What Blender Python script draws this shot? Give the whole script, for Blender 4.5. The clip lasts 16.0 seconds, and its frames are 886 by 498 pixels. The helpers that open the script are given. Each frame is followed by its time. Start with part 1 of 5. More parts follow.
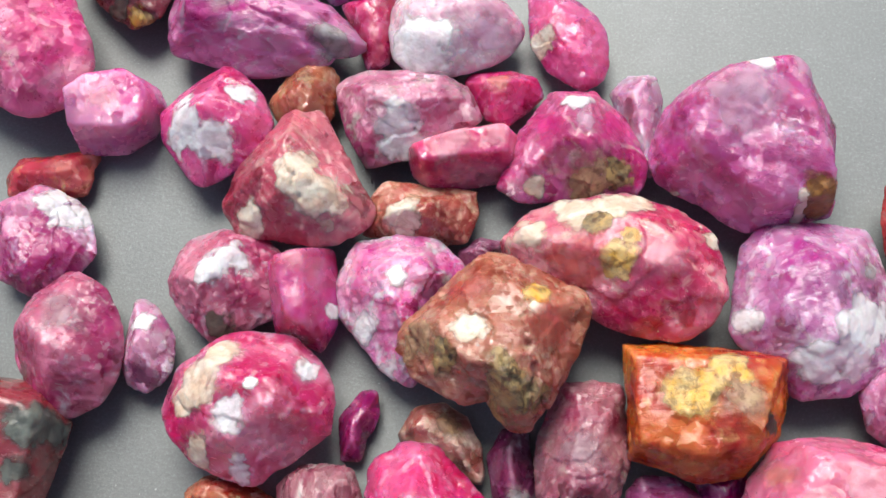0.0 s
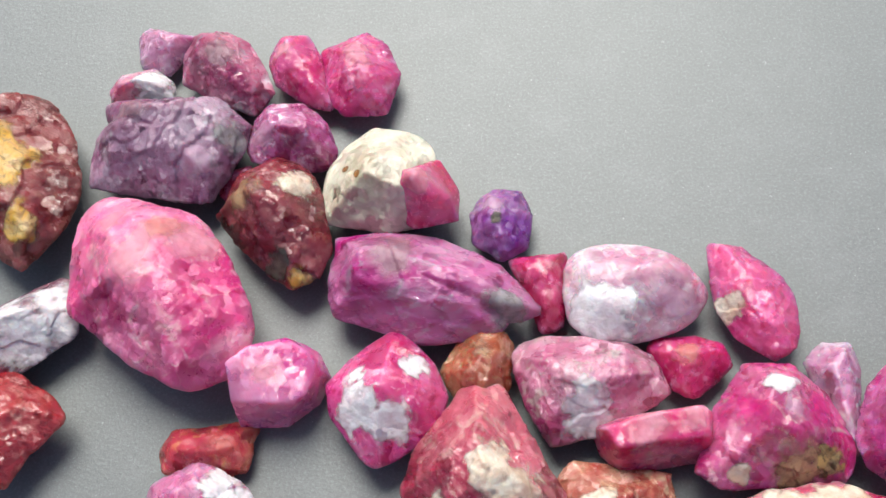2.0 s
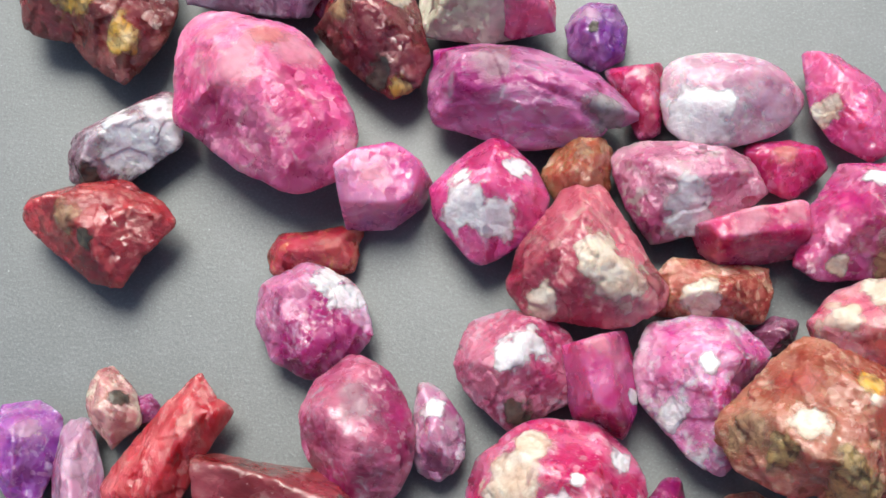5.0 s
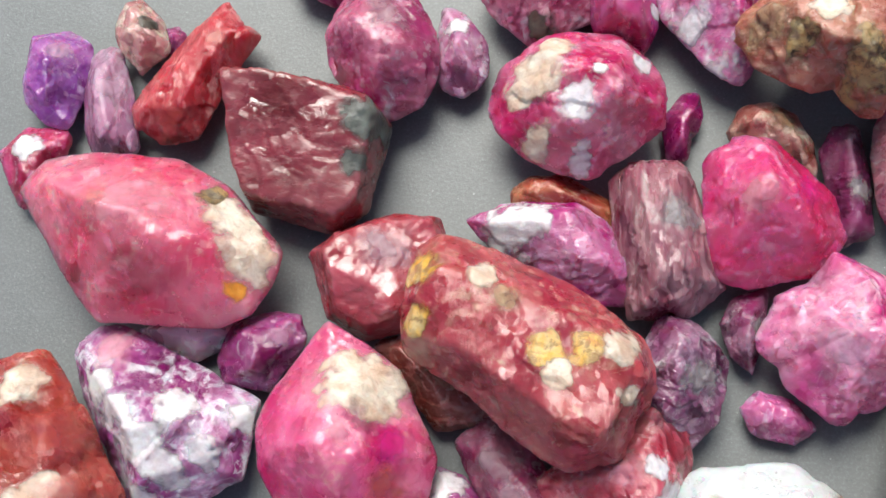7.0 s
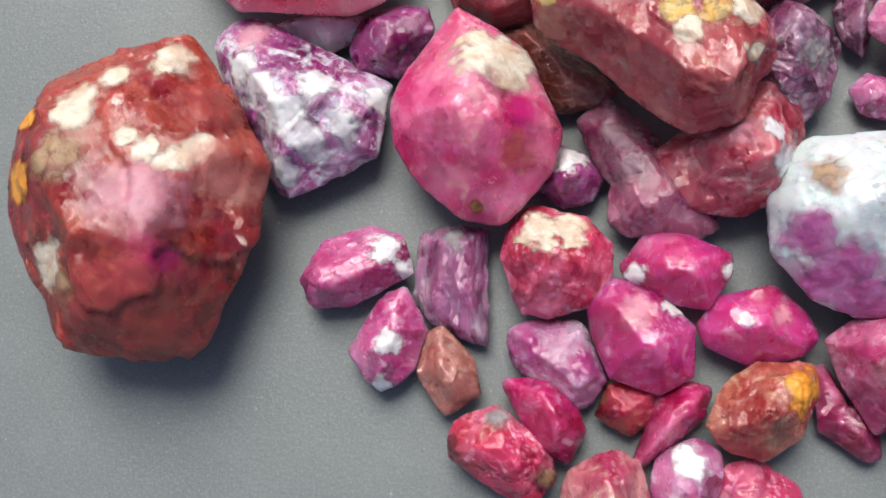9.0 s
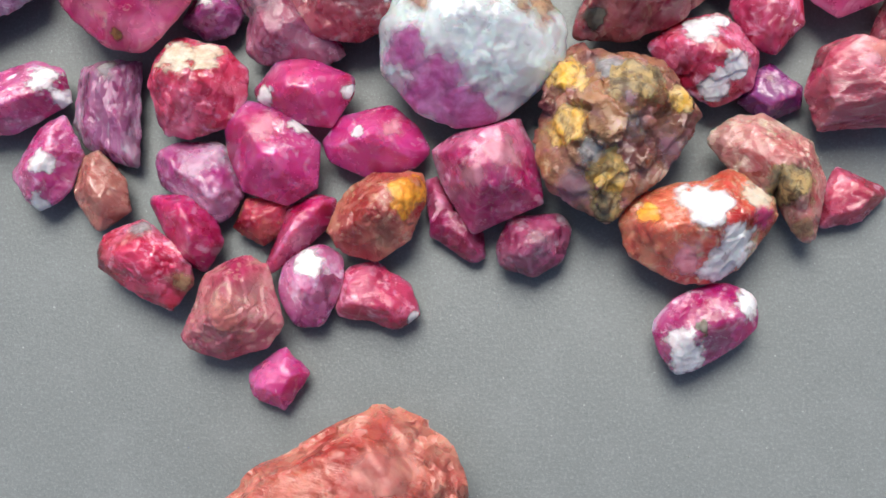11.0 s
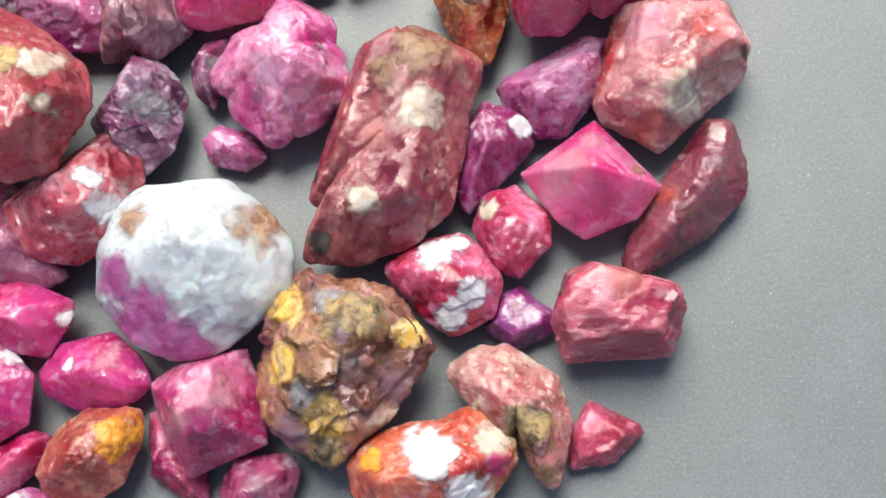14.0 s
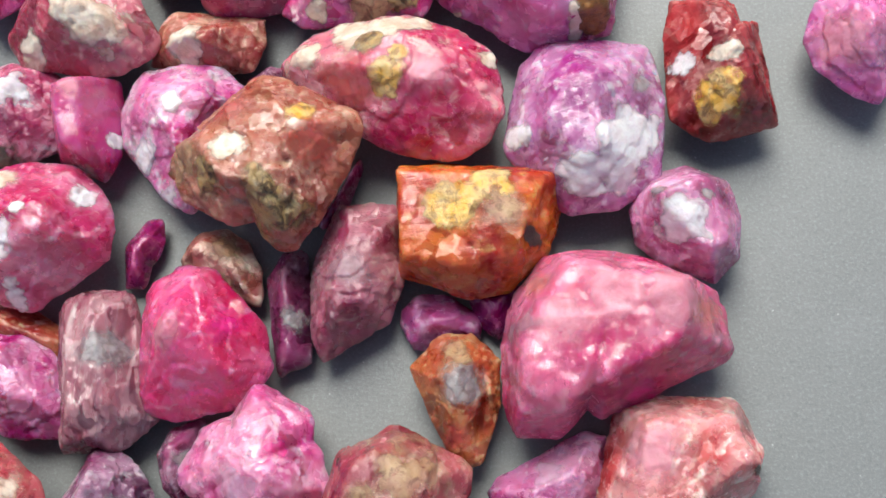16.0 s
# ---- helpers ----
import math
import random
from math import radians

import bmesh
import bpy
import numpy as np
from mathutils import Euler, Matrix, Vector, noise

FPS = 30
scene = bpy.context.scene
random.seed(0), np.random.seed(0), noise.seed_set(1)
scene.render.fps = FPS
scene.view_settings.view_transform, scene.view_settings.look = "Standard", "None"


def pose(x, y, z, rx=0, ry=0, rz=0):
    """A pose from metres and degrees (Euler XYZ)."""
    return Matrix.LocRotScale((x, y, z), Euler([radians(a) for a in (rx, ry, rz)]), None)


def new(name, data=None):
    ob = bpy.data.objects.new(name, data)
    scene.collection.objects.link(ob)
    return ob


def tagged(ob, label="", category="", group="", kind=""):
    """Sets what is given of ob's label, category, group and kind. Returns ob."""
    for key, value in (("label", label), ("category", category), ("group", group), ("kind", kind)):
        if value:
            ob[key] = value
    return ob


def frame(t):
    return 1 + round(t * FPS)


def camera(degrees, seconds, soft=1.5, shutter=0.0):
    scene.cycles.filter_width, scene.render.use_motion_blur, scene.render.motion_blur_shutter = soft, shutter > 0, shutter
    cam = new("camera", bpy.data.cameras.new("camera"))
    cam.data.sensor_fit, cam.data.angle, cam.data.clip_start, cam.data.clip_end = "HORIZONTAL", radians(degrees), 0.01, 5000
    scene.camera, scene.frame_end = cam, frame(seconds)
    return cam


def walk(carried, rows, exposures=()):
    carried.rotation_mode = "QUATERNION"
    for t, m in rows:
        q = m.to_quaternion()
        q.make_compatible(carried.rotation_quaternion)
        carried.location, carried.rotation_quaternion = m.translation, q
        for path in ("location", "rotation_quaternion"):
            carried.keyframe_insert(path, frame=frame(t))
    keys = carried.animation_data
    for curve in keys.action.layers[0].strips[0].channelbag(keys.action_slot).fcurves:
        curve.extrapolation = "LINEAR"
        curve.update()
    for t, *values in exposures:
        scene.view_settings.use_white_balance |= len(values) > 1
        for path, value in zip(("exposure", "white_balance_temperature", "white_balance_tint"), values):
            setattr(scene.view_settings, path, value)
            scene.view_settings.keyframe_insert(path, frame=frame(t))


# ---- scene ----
# ---- camera and its way over the stones ----
cam = camera(46.00, 16.0, soft=1.5)
SUN_UP, SUN_TURN, SUN_WIDE, SUN, SKY = 54, -6, 37, 3.08, 0.081
walk(cam, [
    (0, pose(0.01022, -0.02945, 0.09074, 18.63, 5.37, -0.00)),
    (0.5, pose(0.00824, -0.02416, 0.08963, 20.18, 5.33, -0.09)),
    (1, pose(0.00530, -0.01860, 0.08895, 21.13, 5.37, -0.16)),
    (1.5, pose(0.00043, -0.01563, 0.09087, 21.43, 5.54, -0.29)),
    (2, pose(-0.00619, -0.01133, 0.09355, 23.07, 5.39, -0.67)),
    (2.5, pose(-0.01180, -0.01053, 0.09386, 24.27, 5.26, -0.85)),
    (3, pose(-0.01816, -0.01103, 0.09390, 24.09, 5.37, -0.69)),
    (3.2, pose(-0.02033, -0.01180, 0.09361, 23.71, 5.49, -0.60)),
    (5.3, pose(-0.01417, -0.02424, 0.09269, 17.36, 6.11, -0.33)),
    (5.5, pose(-0.01405, -0.02636, 0.09145, 16.66, 6.26, -0.23)),
    (6, pose(-0.01551, -0.03127, 0.08994, 14.72, 6.14, -0.19)),
    (6.5, pose(-0.01656, -0.03720, 0.08950, 13.51, 6.02, -0.14)),
    (7, pose(-0.01718, -0.04529, 0.08851, 12.79, 5.90, 0.11)),
    (7.5, pose(-0.01800, -0.05014, 0.08819, 12.18, 6.51, 0.41)),
    (8, pose(-0.02074, -0.05362, 0.08855, 10.62, 6.81, 0.61)),
    (8.5, pose(-0.02433, -0.05802, 0.09014, 8.53, 7.13, 0.71)),
    (9, pose(-0.02536, -0.06357, 0.09176, 6.86, 7.11, 0.75)),
    (9.5, pose(-0.02059, -0.07114, 0.09278, 6.82, 6.50, 0.76)),
    (10, pose(-0.01014, -0.07640, 0.09379, 5.84, 5.60, 0.39)),
    (10.2, pose(-0.00690, -0.07665, 0.09516, 5.97, 5.27, 0.29)),
    (12.3, pose(0.02041, -0.08616, 0.09203, 7.40, 4.90, -0.49)),
    (12.5, pose(0.02288, -0.08530, 0.09078, 7.64, 4.61, -0.49)),
    (13, pose(0.02583, -0.07904, 0.09003, 8.81, 4.71, -0.58)),
    (13.5, pose(0.02617, -0.07279, 0.08814, 10.24, 5.15, -0.58)),
    (14, pose(0.02710, -0.06722, 0.08702, 11.65, 5.48, -0.51)),
    (14.5, pose(0.02771, -0.05797, 0.08781, 12.12, 5.60, -0.49)),
    (15, pose(0.02891, -0.04889, 0.08772, 11.38, 5.78, -0.79)),
    (15.5, pose(0.02945, -0.04246, 0.08673, 12.50, 5.73, -0.95)),
    (16, pose(0.02893, -0.03683, 0.08650, 13.76, 5.86, -1.00)),
], exposures=[(0, 0.76, 6450, 8), (3.2, 0.70, 6450, 8), (5.5, 0.74, 6450, 8), (9, 0.60, 6450, 8), (12.5, 0.84, 6450, 8), (14.5, 0.90, 6450, 8), (16, 0.78, 6450, 8)])

# ---- world and light: soft daylight from one side ----
world = bpy.data.worlds.new("daylight")
scene.world = world
world.use_nodes = True
wn = world.node_tree
sky = wn.nodes.new("ShaderNodeTexSky")
sky.sky_type, sky.sun_disc = "NISHITA", False
sky.sun_elevation, sky.sun_rotation = radians(SUN_UP), radians(SUN_TURN)
sky.air_density, sky.dust_density, sky.ozone_density = 1.0, 3.0, 1.0
wn.nodes["Background"].inputs["Strength"].default_value = SKY
wn.links.new(sky.outputs[0], wn.nodes["Background"].inputs["Color"])
lamp = bpy.data.lights.new("sun", "SUN")
lamp.energy, lamp.angle, lamp.color = SUN, radians(SUN_WIDE), (1.0, 0.99, 0.92)
sun = new("sun", lamp)
sun.rotation_euler = (radians(90 - SUN_UP), 0, radians(180 - SUN_TURN))

# ---- materials ----
MM = 0.001


class Nodes:
    """A short way to write node trees."""

    def __init__(self, name):
        self.mat = bpy.data.materials.new(name)
        self.mat.use_nodes = True
        self.tree = self.mat.node_tree
        self.bsdf = self.tree.nodes["Principled BSDF"]

    def add(self, kind, **values):
        n = self.tree.nodes.new(kind)
        for k, v in values.items():
            n.inputs[k].default_value = v
        return n

    def link(self, a, b):
        self.tree.links.new(a, b)

    def noise(self, where, scale, detail=4, rough=0.6, distort=0.0):
        n = self.add("ShaderNodeTexNoise", Scale=scale, Detail=detail, Roughness=rough, Distortion=distort)
        self.link(where, n.inputs["Vector"])
        return n.outputs["Fac"]

    def ramp(self, fac, lo, hi):
        n = self.tree.nodes.new("ShaderNodeMapRange")
        n.interpolation_type = "SMOOTHSTEP"
        n.inputs["From Min"].default_value, n.inputs["From Max"].default_value = lo, hi
        self.link(fac, n.inputs["Value"])
        return n.outputs["Result"]

    def mix(self, fac, a, b, how="MIX"):
        n = self.tree.nodes.new("ShaderNodeMix")
        n.data_type, n.blend_type = "RGBA", how
        for socket, v in ((n.inputs[0], fac), (n.inputs[6], a), (n.inputs[7], b)):
            if isinstance(v, (tuple, list)):
                socket.default_value = (*v, 1)
            elif isinstance(v, (int, float)):
                socket.default_value = v
            else:
                self.link(v, socket)
        return n.outputs[2]

    def math(self, how, a, b):
        n = self.tree.nodes.new("ShaderNodeMath")
        n.operation = how
        for socket, v in zip(n.inputs, (a, b)):
            if isinstance(v, (int, float)):
                socket.default_value = v
            else:
                self.link(v, socket)
        return n.outputs[0]


    def vec(self, how, a, b=None, scale=None):
        n = self.tree.nodes.new("ShaderNodeVectorMath")
        n.operation = how
        for socket, v in zip(n.inputs, (a, b)):
            if isinstance(v, (tuple, list)):
                socket.default_value = v
            elif v is not None:
                self.link(v, socket)
        if scale is not None:
            n.inputs["Scale"].default_value = scale
        return n.outputs[0]

    def facets(self, normal, where, *pairs):
        """Tips the normal cell by cell, as on broken crystal: pairs of cell density and amount."""
        warp = self.add("ShaderNodeTexNoise", Scale=700, Detail=3)
        self.link(where, warp.inputs["Vector"])
        at = self.vec("ADD", where, self.vec("SCALE", self.vec("SUBTRACT", warp.outputs["Color"], (0.5, 0.5, 0.5)), scale=0.0016))
        for scale, amount in zip(pairs[::2], pairs[1::2]):
            v = self.tree.nodes.new("ShaderNodeTexVoronoi")
            v.inputs["Scale"].default_value = scale
            self.link(at, v.inputs["Vector"])
            # some parts are broken and sparkle, others are smooth
            broken = self.ramp(self.noise(where, 0.45 * scale, 2, 0.5), 0.38, 0.66)
            tip = self.vec("SCALE", self.vec("SUBTRACT", v.outputs["Color"], (0.5, 0.5, 0.5)), scale=1.0)
            self.link(self.math("MULTIPLY", broken, 2.6 * amount), tip.node.inputs["Scale"])
            normal = self.vec("NORMALIZE", self.vec("ADD", normal, tip))
        return normal


def rich(c, amount):
    """The colour c, further from grey."""
    grey = 0.3 * c[0] + 0.5 * c[1] + 0.2 * c[2]
    return [min(0.9, max(0.006, grey + (x - grey) * amount)) for x in c]


def mineral(name, deep, mid, fleck, flecks=0.3, gloss=0.35, clear=0.3, grain=1.0, stretch=(1, 1, 1)):
    """Rough gemstone: deep and mid body colours in clouds, pale flecks and veins, fine pits, a little light let through."""
    m = Nodes(name)
    deep, mid = rich([0.78 * x for x in deep], 1.32), rich([0.92 * x for x in mid], 1.16)
    pale = [0.72 * a + 0.28 * b for a, b in zip(mid, fleck)]
    spot = m.tree.nodes.new("ShaderNodeTexCoord").outputs["Object"]
    if stretch != (1, 1, 1):
        mp = m.tree.nodes.new("ShaderNodeMapping")
        mp.inputs["Scale"].default_value = stretch
        m.link(spot, mp.inputs["Vector"])
        spot = mp.outputs[0]
    info = m.tree.nodes.new("ShaderNodeObjectInfo")
    w = m.math("MULTIPLY", info.outputs["Random"], 40.0)
    spot = m.vec("ADD", spot, m.math("MULTIPLY", w, 0.05))
    cloud = m.ramp(m.noise(spot, 150, 3, 0.45, 0.5), 0.36, 0.62)
    col = m.mix(cloud, deep, mid)
    col = m.mix(m.ramp(m.noise(spot, 120, 3, 0.5, 1.0), 0.50 - 0.1 * flecks, 0.74 - 0.1 * flecks), col, pale)
    # growth lines run one way through each stone
    turn = m.tree.nodes.new("ShaderNodeVectorRotate")
    turn.rotation_type = "Z_AXIS"
    m.link(spot, turn.inputs["Vector"])
    m.link(w, turn.inputs["Angle"])
    lines = m.noise(m.vec("MULTIPLY", turn.outputs[0], (1.0, 7.0, 3.0)), 260, 3, 0.6, 0.5)
    col = m.mix(m.math("MULTIPLY", m.ramp(lines, 0.5, 0.72), 0.14), col, [0.6 * a + 0.4 * b for a, b in zip(mid, fleck)])
    # cloudy inclusions and thin cracks
    spots = m.ramp(m.noise(spot, 430, 5, 0.58, 0.8), 0.60 - 0.18 * flecks, 0.78 - 0.18 * flecks)
    col = m.mix(m.math("MULTIPLY", spots, 0.8), col, fleck)
    v = m.noise(spot, 240, 2, 0.4, 0.3)
    thin = m.math("ABSOLUTE", m.math("SUBTRACT", v, 0.5), 0)
    crack = m.math("SUBTRACT", 1.0, m.ramp(thin, 0.002, 0.014))
    col = m.mix(m.math("MULTIPLY", crack, 0.05 + 0.2 * flecks), col, fleck)
    dark = m.ramp(m.noise(spot, 800, 4, 0.6, 0.6), 0.64, 0.76)
    col = m.mix(m.math("MULTIPLY", dark, 0.4), col, [0.4 * a for a in deep])
    # rusty stain in the seams of the cloudier stones, and grains of pale rock
    seam = m.ramp(m.noise(spot, 210, 5, 0.65, 1.6), 0.56, 0.70)
    col = m.mix(m.math("MULTIPLY", seam, max(0.06, 0.50 - 1.2 * clear)), col, [0.5 * a + 0.5 * b for a, b in zip(deep, (0.20, 0.075, 0.02))])
    pips = m.ramp(m.noise(spot, 1100, 3, 0.6, 0.8), 0.66 - 0.08 * flecks, 0.74 - 0.08 * flecks)
    col = m.mix(m.math("MULTIPLY", pips, 0.55), col, fleck)
    # scuffed edges get a paler rim: part wear, part edge highlight put into the colour
    worn_highlight = m.ramp(m.tree.nodes.new("ShaderNodeNewGeometry").outputs["Pointiness"], 0.515, 0.60)
    col = m.mix(m.math("MULTIPLY", worn_highlight, 0.5), col, [0.4 * a + 0.6 * b for a, b in zip(pale, fleck)])
    hue = m.tree.nodes.new("ShaderNodeHueSaturation")
    m.link(col, hue.inputs["Color"])
    m.link(m.math("ADD", m.math("MULTIPLY", info.outputs["Random"], 0.018), 0.491), hue.inputs["Hue"])
    m.link(m.math("ADD", m.math("MULTIPLY", info.outputs["Random"], 0.2), 0.9), hue.inputs["Value"])
    m.link(hue.outputs[0], m.bsdf.inputs["Base Color"])
    r = m.ramp(m.noise(spot, 320, 5, 0.65), 0.36, 0.66)
    m.link(m.math("ADD", m.math("MULTIPLY", r, 0.32), max(0.07, gloss - 0.21)), m.bsdf.inputs["Roughness"])
    m.bsdf.inputs["IOR"].default_value = 1.74
    m.bsdf.inputs["Transmission Weight"].default_value = max(0.0, clear - 0.12) * 1.2
    m.bsdf.inputs["Subsurface Weight"].default_value = min(0.9, clear * 2.2)
    m.bsdf.inputs["Subsurface Radius"].default_value = (2.4, 0.5, 0.9)
    m.bsdf.inputs["Subsurface Scale"].default_value = 1.3 * MM
    rough = m.math("ADD", m.math("MULTIPLY", m.noise(spot, 480, 7, 0.72, 0.3), 0.9), m.math("MULTIPLY", lines, 0.45))
    b = m.add("ShaderNodeBump", Strength=0.60 * grain, Distance=0.5 * MM)
    m.link(rough, b.inputs["Height"])
    m.link(m.facets(b.outputs[0], spot, 250, 0.34 * grain, 700, 0.42 * grain, 1600, 0.30 * grain), m.bsdf.inputs["Normal"])
    return m.mat


def crust_material(name, a, b, gloss=0.28, clear=0.15, grit=0.3, full=1.0):
    m = Nodes(name)
    spot = m.tree.nodes.new("ShaderNodeTexCoord").outputs["Object"]
    spot = m.vec("ADD", spot, m.math("MULTIPLY", m.tree.nodes.new("ShaderNodeObjectInfo").outputs["Random"], 2.0))
    col = m.mix(m.ramp(m.noise(spot, 500, 5, 0.65, 0.5), 0.35, 0.65), a, b)
    stain = m.ramp(m.noise(spot, 1500, 4, 0.7), 0.58, 0.75)
    col = m.mix(m.math("MULTIPLY", stain, 0.12 + 0.3 * grit), col, [0.55 * x for x in b])
    grains = m.ramp(m.noise(spot, 1000, 5, 0.7, 0.8), 0.48, 0.62)
    col = m.mix(m.math("MULTIPLY", grains, grit), col, [x * y for x, y in zip(b, (0.35, 0.25, 0.2))])
    pits = m.ramp(m.noise(spot, 800, 6, 0.7, 0.6), 0.57, 0.64)
    col = m.mix(m.math("MULTIPLY", pits, 0.12 + 0.5 * grit), col, [x * y for x, y in zip(b, (0.85, 0.45, 0.5))])
    m.link(col, m.bsdf.inputs["Base Color"])
    depth = m.tree.nodes.new("ShaderNodeAttribute")
    depth.attribute_name = "depth"
    veil = m.math("ADD", depth.outputs["Fac"], m.math("MULTIPLY", m.math("SUBTRACT", m.noise(spot, 420, 4, 0.6, 0.4), 0.5), 0.9))
    m.link(m.math("MULTIPLY", m.ramp(veil, -0.05, 0.50 if full == 1.0 else 0.95), full), m.bsdf.inputs["Alpha"])
    m.bsdf.inputs["Roughness"].default_value = gloss
    m.bsdf.inputs["Subsurface Weight"].default_value = clear
    m.bsdf.inputs["Subsurface Scale"].default_value = 0.6 * MM
    bump = m.add("ShaderNodeBump", Strength=0.35 + 0.3 * grit, Distance=0.4 * MM)
    m.link(m.noise(spot, 1400, 6, 0.7), bump.inputs["Height"])
    m.link(m.facets(bump.outputs[0], spot, 900, 0.08 + 0.3 * grit), m.bsdf.inputs["Normal"])
    return m.mat


CRUSTS = {}
CRUST_LOOK = {
    "white": ((0.70, 0.69, 0.70), (0.60, 0.53, 0.57)), "cream": ((0.66, 0.59, 0.50), (0.56, 0.41, 0.31)),
    "gold": ((0.66, 0.36, 0.05), (0.58, 0.42, 0.20)), "tan": ((0.42, 0.28, 0.15), (0.33, 0.17, 0.11)),
    "dark": ((0.04, 0.035, 0.03), (0.10, 0.08, 0.06)), "grey": ((0.36, 0.34, 0.34), (0.22, 0.19, 0.21)),
    "olive": ((0.40, 0.26, 0.10), (0.17, 0.13, 0.08)), "rust": ((0.30, 0.13, 0.03), (0.16, 0.06, 0.02)),
    "orange": ((0.80, 0.34, 0.04), (0.62, 0.24, 0.03)), "slate": ((0.13, 0.14, 0.12), (0.06, 0.06, 0.055)),
    # the pale pink entry: frosted skin plus the sky's sheen, painted on upper faces
    "frost_sheen": ((0.74, 0.36, 0.44), (0.66, 0.24, 0.33)), "bloom": ((0.62, 0.42, 0.54), (0.50, 0.24, 0.38)), "ruddy": ((0.50, 0.10, 0.07), (0.40, 0.05, 0.06)),
    "ash": ((0.40, 0.26, 0.30), (0.28, 0.12, 0.17)), "glow": ((0.66, 0.02, 0.24), (0.56, 0.015, 0.18)), "flesh": ((0.62, 0.26, 0.22), (0.54, 0.16, 0.15)),
    "purple": ((0.32, 0.05, 0.20), (0.46, 0.16, 0.36)),
}
SHEER = {"frost_sheen": 0.6, "bloom": 0.6, "ruddy": 0.6, "ash": 0.65, "glow": 0.6, "flesh": 0.6, "purple": 0.95, "grey": 0.85, "tan": 0.9}
GRIT = {"gold": 0.75, "olive": 0.85, "tan": 0.7, "orange": 0.35, "rust": 0.6, "cream": 0.25, "grey": 0.45}
PART = {"white": "calcite_patch", "cream": "cream_crust", "gold": "golden_crust", "tan": "weathered_skin", "dark": "pit", "grey": "grey_skin",
        "olive": "ochre_crust", "rust": "rust_spot", "orange": "orange_crust", "slate": "slate_end", "purple": "ruby_patch", "frost_sheen": "frosted_face",
        "bloom": "lilac_bloom", "ruddy": "ruddy_zone", "ash": "dull_skin", "glow": "clear_window", "flesh": "salmon_face"}
CRUST_WORDS = {"white": "white calcite patch", "cream": "cream-coloured crust", "gold": "golden yellow crust", "tan": "tan weathered skin",
               "dark": "dark pit", "grey": "grey skin", "olive": "brownish golden crust", "rust": "rusty spot", "orange": "orange crust",
               "slate": "grey-green end", "purple": "purple ruby patch", "frost_sheen": "pale frosted pink skin with painted sheen",
               "bloom": "pale lilac bloom", "ruddy": "orange-red glassy zone", "ash": "ash-pink dull patch", "glow": "clear magenta window", "flesh": "salmon-coloured face"}

WHITE, CREAM, PINK, GREY = (0.78, 0.74, 0.76), (0.72, 0.60, 0.48), (0.85, 0.40, 0.58), (0.45, 0.36, 0.42)
